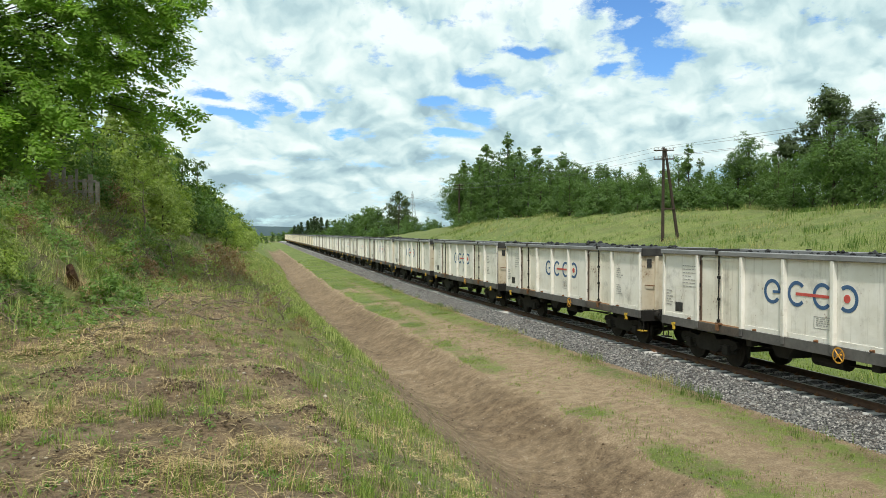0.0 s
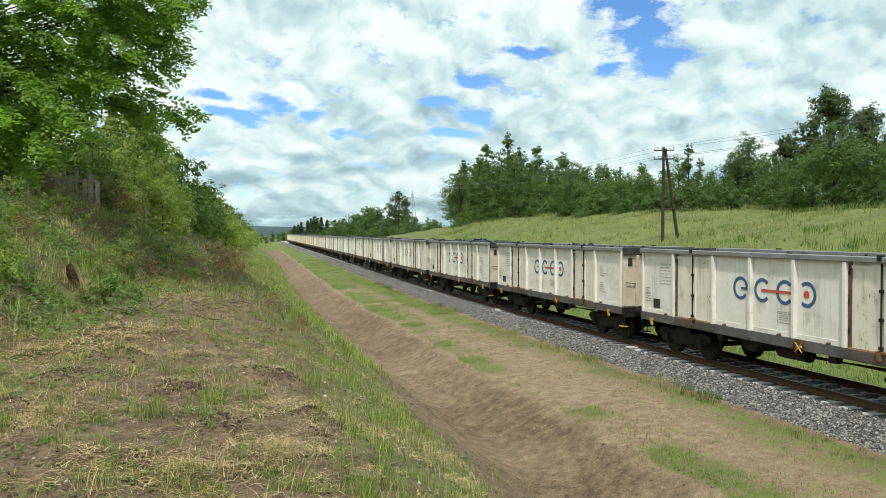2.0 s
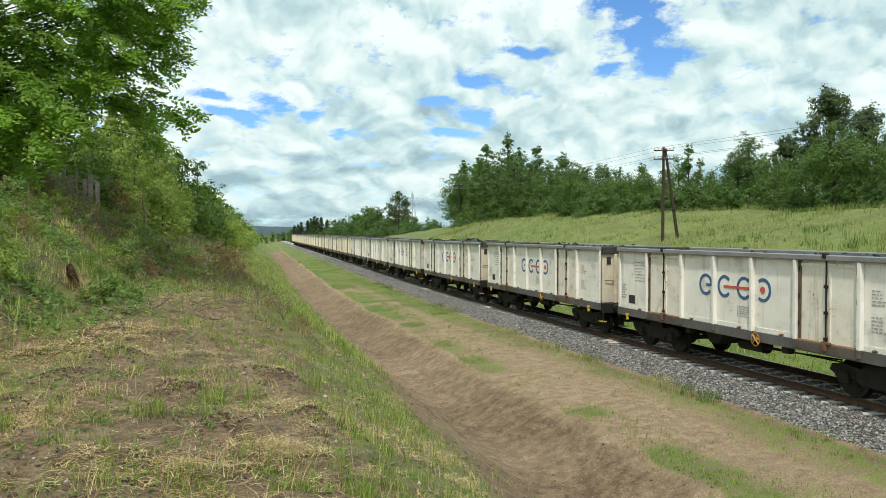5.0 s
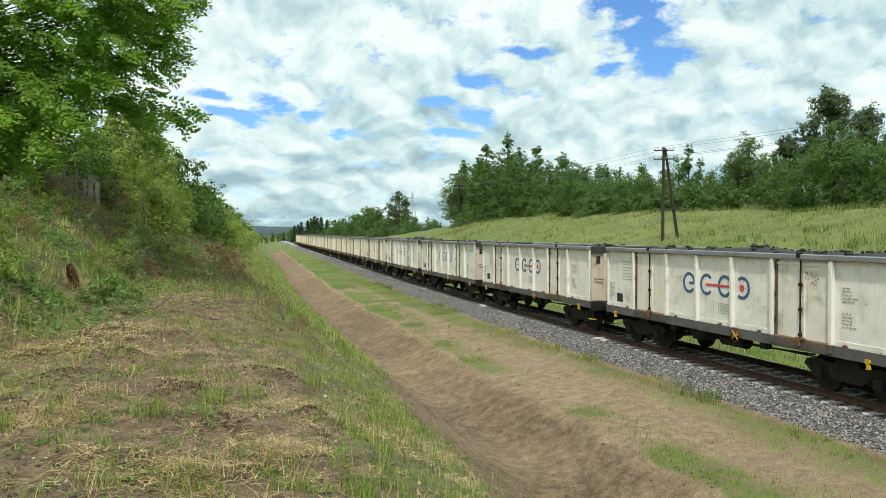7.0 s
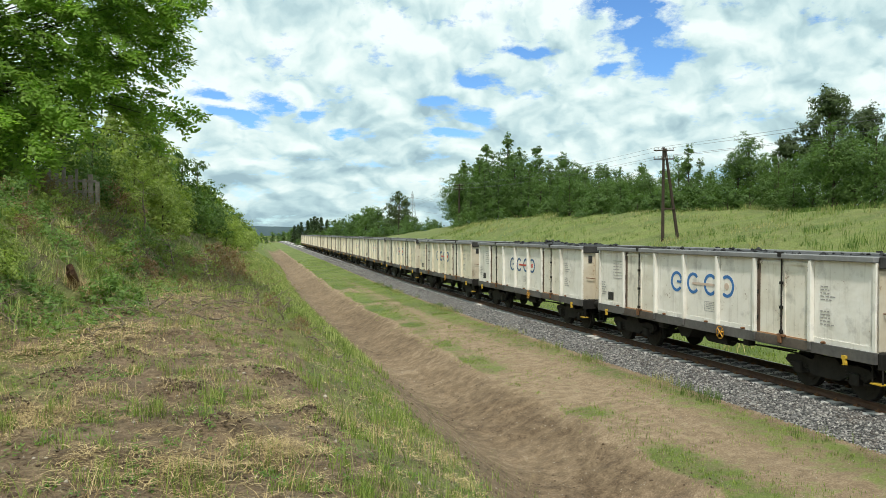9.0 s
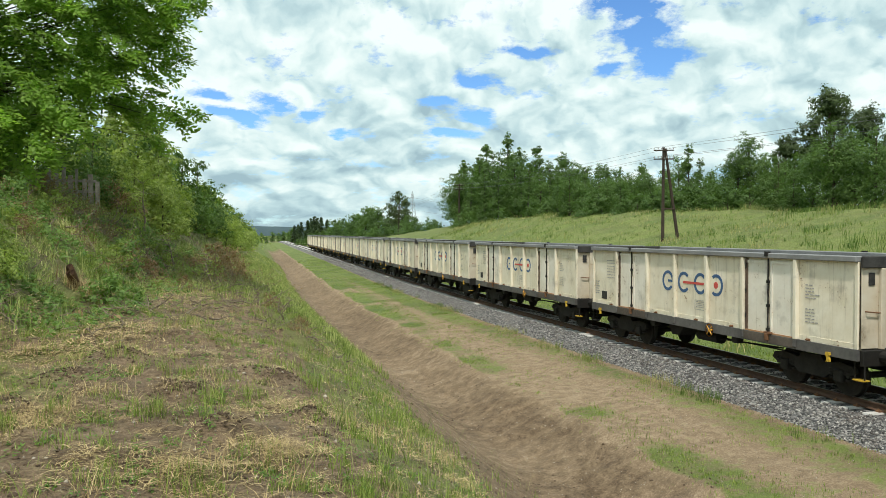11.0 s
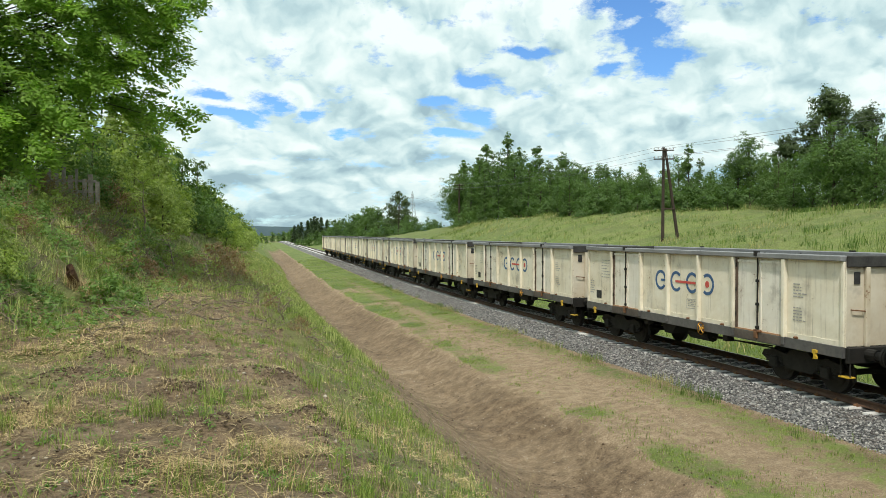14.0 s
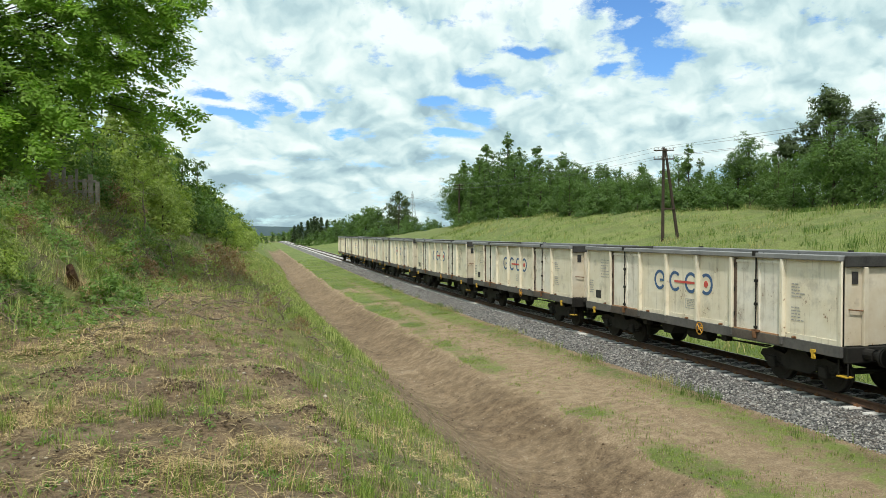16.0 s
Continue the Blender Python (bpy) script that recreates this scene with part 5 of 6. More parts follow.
def make_tree(name, seed, height, radius, trunk_r, leaf, wood, lobes, n_clump, per, leaf_len, leaf_w, base=0.18, profile="oval", corners=3, lobe=0.5, droop=0.2, tips=0):
    """A tree or shrub: a crown of rounded lobes, each of many sprays of leaves, on limbs from one stem."""
    r = np.random.default_rng(seed)
    tree = new(name)
    v, f = [], []
    bend = r.normal(0, 0.03, 2) * height
    path = [(bend[0] * (k / 6) ** 2, bend[1] * (k / 6) ** 2, height * 0.93 * k / 6 - (0.4 if k == 0 else 0)) for k in range(7)]
    tube(v, f, path, [trunk_r * (1.15 - 1.05 * k / 6) for k in range(7)], 6)

    def shape(h):
        if profile == "oval":
            return radius * max(0.2, math.sin(math.pi * min(0.98, 0.16 + 0.76 * h)) ** 0.7)
        if profile == "birch":
            return radius * (1.0 - 0.80 * h ** 1.5) * min(1.0, 0.55 + 2.2 * h)
        return radius * math.sqrt(max(0.08, 1 - (h * 0.95) ** 2))

    # lobes, wound round the stem from the foot of the crown to its top
    lc, lr = [], []
    for k in range(lobes):
        h = min(0.97, max(0.02, (k + 0.5) / lobes + r.normal() * 0.05))
        q = shape(h) * r.uniform(0.28, 0.75) * (1.0 - 0.75 * max(0.0, h - 0.75) / 0.25)
        an = 2.4 * k + r.normal() * 0.5
        t = base + (1 - base) * h * 0.94
        lc.append((q * math.cos(an) + bend[0] * t ** 2, q * math.sin(an) + bend[1] * t ** 2, height * t))
        lr.append(max(0.27 * radius, shape(h) * lobe * r.uniform(0.75, 1.3)))
    for k in range(tips):
        lc.append((bend[0] + r.normal() * 0.14 * radius, bend[1] + r.normal() * 0.14 * radius, height * r.uniform(0.93, 1.04)))
        lr.append(0.17 * radius)
    lc, lr = np.array(lc), np.array(lr)
    for c, rr in zip(lc, lr):
        zb = max(height * 0.06, c[2] - height * 0.10 - 0.45 * math.hypot(c[0], c[1]))
        tb = zb / (height * 0.93)
        p0, p2 = Vector((bend[0] * tb ** 2, bend[1] * tb ** 2, zb)), Vector(c)
        p1 = (p0 + p2) / 2 + Vector((0, 0, 0.04 * height))
        q = trunk_r * (0.45 - 0.3 * tb)
        tube(v, f, [p0, p1, p2], [q, q * 0.65, q * 0.25], 4)
    o = new("trunk", mesh_np("trunk", [tuple(q) for q in v], f, wood, True))
    o.parent = tree
    # sprays on the lobes
    w = lr ** 2 / (lr ** 2).sum()
    own = r.choice(len(lc), n_clump, p=w)
    out = r.normal(size=(n_clump, 3)) + np.array((0, 0, 0.35))
    out /= np.linalg.norm(out, axis=1, keepdims=True)
    C = lc[own] + out * (lr[own] * (0.5 + 0.75 * r.random(n_clump) ** 1.3))[:, None] * np.array((1, 1, 1.0))
    size = lr[own] * (0.26 + 0.42 * r.random(n_clump) ** 1.5)
    leafdir = r.normal(size=(n_clump * per, 3))
    leafdir /= np.linalg.norm(leafdir, axis=1, keepdims=True)
    pts = np.repeat(C, per, 0) + leafdir * (np.repeat(size, per) * (0.35 + 0.75 * r.random(n_clump * per)))[:, None] * np.array((1, 1, 0.7))
    pts[:, 2] = np.maximum(pts[:, 2], 0.02 * height)
    facing = leafdir * 0.55 + np.repeat(out, per, 0) * 0.8 + np.array((0, 0, 0.35)) + r.normal(size=pts.shape) * 0.3
    dirs = r.normal(size=pts.shape) + np.array((0, 0, -droop * 2))
    lv, lf = leaves(pts, dirs, leaf_len, leaf_w, r, facing, corners)
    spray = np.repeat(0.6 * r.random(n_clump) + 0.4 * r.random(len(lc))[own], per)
    o = new("crown", foliage("crown", lv, lf, leaf, spray))
    o.parent = tree
    return tree


def make_fir(seed, height, radius):
    """A conifer: drooping tiers that narrow to a point, with gaps between them."""
    r = np.random.default_rng(seed)
    tree = new("tree")
    v, f = [], []
    tube(v, f, [(0, 0, -0.4), (0, 0, height * 0.5), (0, 0, height * 0.97)], [0.2, 0.12, 0.03], 6)
    o = new("trunk", mesh_np("trunk", [tuple(q) for q in v], f, M["bark"], True))
    o.parent = tree
    n, per = 210, 15
    h = r.random(n) ** 1.5
    an = r.random(n) * 6.283
    reach = radius * (1.03 - h) * r.uniform(0.65, 1.1, n)
    t = np.tile(np.linspace(0.15, 1, per), n)
    q = np.repeat(reach, per) * t
    a2 = np.repeat(an, per) + r.normal(size=n * per) * 0.12
    pts = np.stack([q * np.cos(a2), q * np.sin(a2), height * (0.04 + 0.94 * np.repeat(h, per)) - 0.28 * q + r.normal(size=n * per) * 0.10], 1)
    dirs = np.stack([np.cos(a2), np.sin(a2), -0.5 + 0 * a2], 1) + r.normal(size=pts.shape) * 0.5
    lv, lf = leaves(pts, dirs, 0.75, 0.42, r, np.array((0, 0, 1.0)) + r.normal(size=pts.shape) * 0.5, 3)
    o = new("crown", foliage("crown", lv, lf, M["leaf_fir"], np.repeat(r.random(n), per)))
    o.parent = tree
    return tree


def place(src, x, y, scale=1.0, turn=0.0, sink=0.15, label="", category="", group=""):
    m = pose(x, y, float(ground_z(x, y)) - sink, 0, 0, turn)
    o = copy_thing(src, m)
    o.scale = (scale, scale, scale)
    tagged(o, label, category, group)
    return o


def at_angle(px, depth):
    """A spot on the plan by its bearing (in thousandths of a half-width from the view's middle) and depth."""
    r = px * math.tan(radians(58.15 / 2))
    a = radians(16.256)
    return depth * (r * math.cos(a) + math.sin(a)), depth * (-r * math.sin(a) + math.cos(a))


def retire(obs):
    """Removes the patterns that the copies were made from."""
    for o in obs:
        for c in list(o.children_recursive) + [o]:
            bpy.data.objects.remove(c)


def build_woods():
    birch = [make_tree("tree", 100 + k, 9.0, 1.9, 0.12, M["leaf_wood"], M["bark_pale"], 22, 330, 24, 0.17, 0.125, 0.05, "birch", 3, 0.56, 0.2) for k in range(4)]
    broad = [make_tree("tree", 200 + k, 9.0, 2.7, 0.16, M["leaf_wood"], M["bark"], 18, 320, 21, 0.21, 0.155, 0.05, "oval", 3, 0.56) for k in range(4)]
    oak = [make_tree("tree", 300 + k, 12.0, 4.2, 0.30, M["leaf_oak"], M["bark"], 15, 420, 34, 0.26, 0.19, 0.22, "oval", 3, 0.33) for k in range(2)]
    fir = [make_fir(400 + k, 12.0, 4.0) for k in range(3)]
    lone = [make_tree("tree", 320, 12.0, 3.7, 0.26, M["leaf_oak"], M["bark"], 18, 260, 24, 0.42, 0.30, 0.10, "oval", 3, 0.55)]
    far_broad = [make_tree("tree", 250 + k, 9.0, 3.1, 0.18, M["leaf_wood"], M["bark"], 12, 140, 22, 0.42, 0.32, 0.03, "oval", 3, 0.62) for k in range(3)]
    bush = [make_tree("shrub", 500 + k, 3.0, 1.9, 0.06, M["leaf_wood"], M["bark"], 8, 80, 24, 0.24, 0.17, 0.03, "bush", 3, 0.62) for k in range(3)]
    r = random.Random(5)

    def put(kinds, bearing, depth, height, base_h, label, group):
        src = r.choice(kinds)
        x, y = at_angle(bearing, depth)
        place(src, x, y, height / base_h * r.uniform(0.94, 1.06), r.uniform(0, 360), 0.2, label, "tree", group)

    def recede(b):
        """The edge of the wood runs away from the viewer towards the line."""
        return float(np.interp(b, (0.03, 0.30), (1.55, 1.0)))

    # dense young wood beyond the field: its front edge, and rows behind that stand taller
    for row, (depth, n, grow) in enumerate(((96, 15, 0.74), (104, 19, 0.92), (113, 17, 1.04))):
        for i in range(n):
            b = 0.035 + 0.49 * (i + r.uniform(-0.35, 0.35)) / n
            hh = 9.3 * grow * r.uniform(0.78, 1.10) * (1.0 - 0.34 * min(1.0, max(0, b - 0.16) / 0.24))
            g = recede(b)
            put(birch if r.random() < 0.45 else broad, b, g * (depth + r.uniform(-3, 3) - 14 * max(0, b - 0.2)), g * hh, 9.0, "slender green young tree at the edge of a wood", "young wood beyond the field")
    for b, h in ((0.045, 9.8), (0.095, 10.8), (0.150, 12.0), (0.170, 11.2), (0.205, 10.2), (0.275, 9.6), (0.315, 8.0), (0.365, 7.8), (0.40, 7.6), (0.455, 8.0)):
        put(birch, b, 109 * recede(b), h * recede(b), 9.0, "tall slim birch rising above a young wood", "young wood beyond the field")
    # scattered trees on the crest
    for b, dep, h in ((0.505, 92, 5.6), (0.53, 88, 6.4), (0.555, 86, 7.6), (0.58, 88, 6.8), (0.605, 90, 5.4), (0.635, 88, 5.0), (0.665, 84, 7.0), (0.695, 83, 8.0), (0.72, 84, 6.2), (0.755, 80, 5.6), (0.60, 96, 5.6), (0.655, 94, 5.8), (0.74, 92, 6.0)):
        put(broad if b > 0.6 else birch + broad, b, dep, h, 9.0, "green broadleaved tree on the crest of a meadow", "trees on the crest")
    for b, dep, h in ((0.872, 82, 12.2), (0.955, 84, 10.6), (0.775, 86, 8.2)):
        put(oak, b, dep, h, 12.0, "tall dark broadleaved tree with spreading crown", "trees on the crest")
    for b, dep, h in ((0.79, 74, 5.8), (0.835, 71, 6.6), (0.88, 68, 7.6), (0.93, 67, 7.9), (0.975, 64, 7.2), (1.02, 62, 6.6), (1.08, 60, 6.5)):
        put(broad, b, dep, h, 9.0, "leafy green tree in front of taller ones", "trees on the crest")
    for i in range(40):
        b = 0.03 + 1.03 * (i + r.uniform(-0.3, 0.3)) / 40
        if 0.10 < b < 0.26 and i % 2:
            continue
        x, y = at_angle(b, recede(b) * (91 - 30 * max(0, b - 0.3)) + r.uniform(-2, 2))
        place(r.choice(bush), x, y, r.uniform(0.45, 0.95), r.uniform(0, 360), 0.2, "low leafy shrub at the edge of a wood", "shrub", "shrubs along the wood")
    # farther along the line
    for b, dep, h in ((-0.335, 330, 10), (-0.32, 335, 12), (-0.305, 325, 11), (-0.29, 330, 12.5), (-0.275, 335, 13), (-0.262, 330, 11), (-0.327, 345, 10.5), (-0.298, 345, 12), (-0.283, 348, 12.5)):
        put(fir, b, dep, h * 0.8, 12.0, "dark conifer in a distant group", "distant trees along the line")
    for b, dep, h in ((-0.245, 300, 9), (-0.225, 290, 10), (-0.205, 280, 11), (-0.19, 285, 10.5), (-0.175, 270, 12.5), (-0.16, 265, 12), (-0.145, 260, 11), (-0.125, 255, 8), (-0.24, 260, 7), (-0.21, 250, 7), (-0.08, 230, 6), (-0.065, 226, 5.5)):
        put(far_broad, b, dep, h * 0.85, 9.0, "rounded green tree beside the distant line", "distant trees along the line")
    for b, dep, h in ((-0.425, 420, 5), (-0.41, 460, 6.5), (-0.398, 430, 4.5), (-0.385, 470, 6), (-0.372, 440, 5.5), (-0.36, 450, 6.5), (-0.348, 430, 6.5), (-0.34, 400, 7), (-0.30, 300, 4.2), (-0.285, 290, 4.6), (-0.27, 280, 4.4), (-0.255, 275, 5.0)):
        put(far_broad, b, dep, h, 9.0, "low rounded tree where the line fades into the valley", "distant trees along the line")
    put(lone, -0.100, 240, 13.0, 12.0, "tall broad tree standing alone by the line", "distant trees along the line")
    for b, dep, h in ((-0.03, 420, 8), (-0.018, 420, 10), (-0.005, 430, 8)):
        put(fir, b, dep, h, 12.0, "small dark conifer far off", "distant trees along the line")
    for i in range(20):
        b = -0.33 + 0.33 * (i + r.uniform(-0.3, 0.3)) / 20
        x, y = at_angle(b, 210 + 50 * abs(b) / 0.3 + r.uniform(-8, 8))
        place(r.choice(bush), x, y, r.uniform(0.7, 1.2), r.uniform(0, 360), 0.2, "low shrub beside the distant line", "shrub", "shrubs along the line")
    retire(birch + broad + far_broad + oak + fir + lone + bush)


build_grass()
build_pebbles()
build_woods()


def build_hillside_bushes():
    kinds = [make_tree("shrub", 600 + k, 3.6, 1.5, 0.05, (M["leaf_bush"], M["leaf_wood"], M["leaf_bush"], M["leaf_bush"])[k], M["bark"], 13, 150, 22, 0.145, 0.10, 0.03, "bush" if k == 2 else "birch", 3, 0.62, 0.2, 1) for k in range(4)]
    far = [make_tree("shrub", 620 + k, 4.0, 1.9, 0.07, M["leaf_wood"] if k else M["leaf_bush"], M["bark"], 11, 90, 20, 0.20, 0.14, 0.03, "birch", 3, 0.64) for k in range(2)]
    r = random.Random(9)
    rows = []
    for i in range(15):
        y = 33 + 2.0 * i + r.uniform(-0.8, 0.8)
        rows.append((float(line_x(y) + hill_foot(y)) - r.uniform(1.8, 3.8), y, r.uniform(0.45, 1.0)))
    for i in range(12):
        y = 31 + 2.2 * i + r.uniform(-0.8, 0.8)
        rows.append((float(line_x(y) + hill_foot(y)) - r.uniform(4.0, 6.5), y, r.uniform(0.75, 1.25)))
    for x, y, s in rows:
        place(r.choice(kinds[1::2] if y > 44 and r.random() < 0.7 else kinds), x, y, s * (1.45 if y > 40 else 1.0), r.uniform(0, 360), 0.15, "green leafy shrub on the cutting's slope", "shrub", "shrubs on the hillside")
    for x, y, q in ((-4.3, 34.6, 0.80), (-3.6, 36.0, 0.85), (-3.0, 34.9, 0.70), (-2.4, 37.2, 0.80), (-4.9, 36.8, 0.95), (-3.3, 33.2, 0.5)):
        place(kinds[2 if q < 0.82 else 0], x, y, q, r.uniform(0, 360), 0.15, "pale green sunlit shrub on the cutting's slope", "shrub", "shrubs on the hillside")
    for i in range(40):
        y = 56 + 4.0 * i + r.uniform(-1.5, 1.5)
        x = float(line_x(y) + hill_foot(y)) - r.uniform(0.6, 4.5)
        place(r.choice(far), x, y, r.uniform(0.60, 1.0), r.uniform(0, 360), 0.15, "green shrub farther along the cutting", "shrub", "shrubs on the hillside")
    retire(kinds + far)


build_hillside_bushes()


# ---------------------------------------------------------------- the leafy tree on the hillside
def build_near_tree():
    r = np.random.default_rng(77)
    bx, by = -10.6, 29.2
    tree = tagged(new("tree"), "large leafy broadleaved tree overhanging the hillside", "tree")
    tree.matrix_basis = pose(bx, by, float(ground_z(bx, by)) - 0.2)
    base_z = float(ground_z(bx, by)) - 0.2
    C = np.array((-0.6, -0.6, 14.2 - base_z))
    n = 30
    dirs = r.normal(size=(n, 3))
    dirs /= np.linalg.norm(dirs, axis=1, keepdims=True)
    rad = (0.5 + 0.5 * r.random(n) ** 0.5)[:, None]
    cl = C + dirs * rad * np.array((2.6, 2.6, 3.4))
    low = np.stack([r.uniform(-5.2, -0.5, 900), r.uniform(11.0, 12.9, 900), r.uniform(4.55, 8.5, 900)], 1)
    side = (low[:, 0] * 0.96 - low[:, 1] * 0.28) / (low[:, 0] * 0.28 + low[:, 1] * 0.96)
    lift = (low[:, 2] - 3.768) / (low[:, 0] * 0.28 + low[:, 1] * 0.96)
    edge = np.interp(lift, [0.06, 0.10, 0.15, 0.21, 0.25, 0.32], [-0.53, -0.50, -0.435, -0.39, -0.325, -0.305])
    low = low[(side < edge - 0.02 * np.abs(r.normal(size=900))) & (side > -0.68)]
    # long outer boughs over the clearing
    reach = np.array([(0.05, 12.0, 7.30), (-0.25, 12.2, 6.95), (-0.45, 12.3, 6.55), (-0.30, 12.0, 6.25), (-0.65, 12.2, 6.05), (-0.05, 12.1, 5.75), (-0.35, 12.4, 5.60), (-0.55, 12.0, 5.62), (-0.9, 12.4, 5.66), (-1.2, 12.6, 5.72), (-1.7, 12.8, 5.70), (-0.1, 12.5, 7.7)])
    reach = np.repeat(reach, 3, 0) + r.normal(size=(36, 3)) * 0.16 - np.array((0.42, 0, 0))
    eye = np.array((0.0, 0.0, 3.768))
    root = np.array((bx, by, base_z))
    low, reach = (eye + 2.12 * (low - eye)) - root, (eye + 2.12 * (reach - eye)) - root
    cl = np.concatenate([cl, low, reach])
    v, f = [], []
    top = Vector((0.4, -0.3, 16.5 - base_z))
    path = [Vector((0, 0, -0.3)), Vector((0.1, 0, 1.5)), Vector((0.25, -0.15, 3.0)), top]
    tube(v, f, path, [0.30, 0.24, 0.18, 0.03], 9)
    for k, c in enumerate(cl):
        if k % 9 and (k < len(cl) - len(reach) or k % 2):
            continue
        h = max(1.2, c[2] - 0.4 * math.hypot(c[0], c[1]) - 0.4)
        t = min(1.0, h / 7.5)
        p0 = Vector((0.3 * t, -0.2 * t, h))
        p3 = Vector(c)
        p1 = p0.lerp(p3, 0.35) + Vector((0, 0, 0.45))
        p1 = p1 + Vector((r.normal() * 0.15, r.normal() * 0.25, r.normal() * 0.12))
        p2 = p0.lerp(p3, 0.7) + Vector((r.normal() * 0.22, r.normal() * 0.22, 0.2 + 0.2 * r.normal()))
        tube(v, f, [p0, p1, p2, p3], [0.062, 0.04, 0.02, 0.005], 5)
    o = new("trunk", mesh_np("trunk", [tuple(q) for q in v], f, M["bark"], True))
    o.parent = tree
    # flat sprays of leaves, one above another
    tw, lv = 11, 13
    m = len(cl) * tw
    size = np.repeat(0.50 + 0.41 * r.random(len(cl)), tw)
    tilt = np.repeat(r.normal(size=(len(cl), 3)) * 0.22 + np.array((0.15, -0.62, 1.0)), tw, 0)
    tilt /= np.linalg.norm(tilt, axis=1, keepdims=True)
    d = r.normal(size=(m, 3)) + (np.repeat(cl, tw, 0) - C) * 0.25
    d -= tilt * (d * tilt).sum(1, keepdims=True)
    d /= np.linalg.norm(d, axis=1, keepdims=True)
    start = np.repeat(cl, tw, 0) + r.normal(size=(m, 3)) * 0.10
    s = (np.arange(lv) + 0.6) / lv
    pts = start[:, None, :] + d[:, None, :] * (size[:, None] * s[None, :])[..., None]
    pts[..., 2] -= 0.33 * (size[:, None] * s[None, :]) ** 2
    side = np.cross(tilt, d)
    sign = np.where(np.arange(lv) % 2 == 0, 1.0, -1.0)
    dirs = side[:, None, :] * sign[None, :, None] + d[:, None, :] * 0.7 + np.array((0, 0, -0.25)) + r.normal(size=(m, lv, 3)) * 0.2
    facing = np.repeat(tilt, lv, 0) + r.normal(size=(m * lv, 3)) * 0.32
    vv, ff = leaves(pts.reshape(-1, 3), dirs.reshape(-1, 3), 0.172, 0.085, r, facing)
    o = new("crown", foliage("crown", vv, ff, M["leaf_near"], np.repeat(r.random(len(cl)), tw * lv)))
    o.parent = tree


build_near_tree()


def build_left_backdrop_trees():
    """Bushes and small trees close behind the overhanging tree."""
    kinds = [make_tree("tree", 700 + k, 5.0, 2.0, 0.09, M["leaf_bush"], M["bark"], 13, 170, 24, 0.15, 0.095, 0.04, "bush", 3, 0.6) for k in range(2)]
    r = random.Random(3)
    for x, y, s in ((-13.6, 35.0, 1.0), (-11.0, 33.0, 1.15), (-8.6, 34.0, 0.9), (-12.5, 30.0, 1.1), (-9.4, 38.0, 0.9)):
        place(kinds[r.randrange(2)], x, y, s, r.uniform(0, 360), 0.2, "dense dark green small tree on the hilltop", "tree", "small trees on the hilltop")
    retire(kinds)


build_left_backdrop_trees()


# ---------------------------------------------------------------- felling waste on the hillside
def wiggle(r, p, d, n, step, bend):
    path = [Vector(p)]
    d = Vector(d).normalized()
    for _ in range(n):
        d = (d + Vector((r.normal(), r.normal(), r.normal())) * bend).normalized()
        path.append(path[-1] + d * step)
    return path


def brush_heap(x, y, spread, n, length, seed, leafy, label, name="brush_heap", rise=0.5):
    """Cut branches thrown together, some with withered leaves."""
    r = np.random.default_rng(seed)
    heap = tagged(new(name), label, "brushwood", "felling waste")
    z = float(ground_z(x, y))
    heap.matrix_basis = Matrix.Translation((x, y, z))
    v, f, lp, ld = [], [], [], []
    length *= 0.55
    for _ in range(int(n * 1.5)):
        px, py = r.normal() * spread, r.normal() * spread
        p = (px, py, float(ground_z(x + px, y + py)) - z + 0.02 + 0.12 * r.random())
        a = r.random() * 6.28
        path = wiggle(r, p, (math.cos(a), math.sin(a), rise * r.random()), 5, length * (0.5 + r.random()) / 5, 0.22)
        rr = 0.005 + 0.018 * r.random() ** 2.5
        tube(v, f, path, [rr * (1 - 0.15 * i) for i in range(6)], 4)
        for q in path[2:]:
            for _ in range(1 + int(r.random() < 0.3)):
                b = wiggle(r, q, (r.normal(), r.normal(), 0.3 + r.normal() * 0.5), 3, length * 0.09, 0.3)
                tube(v, f, b, [rr * 0.5, rr * 0.4, rr * 0.3, rr * 0.2], 3)
                if leafy and r.random() < leafy:
                    for _ in range(5):
                        lp.append(tuple(b[-1] + Vector(r.normal(size=3)) * 0.07))
                        ld.append(tuple(r.normal(size=3)))
    o = tagged(new("brushwood", mesh_np("brushwood", [tuple(q) for q in v], f, M["dead_twig"])), kind="stuff")
    o.parent = heap
    if lp:
        a, b = leaves(np.array(lp), np.array(ld), 0.06, 0.034, r, None, 3)
        o = new("withered_leaves", foliage("withered_leaves", a, b, M["dead_leaf"]))
        o.parent = heap
    return heap


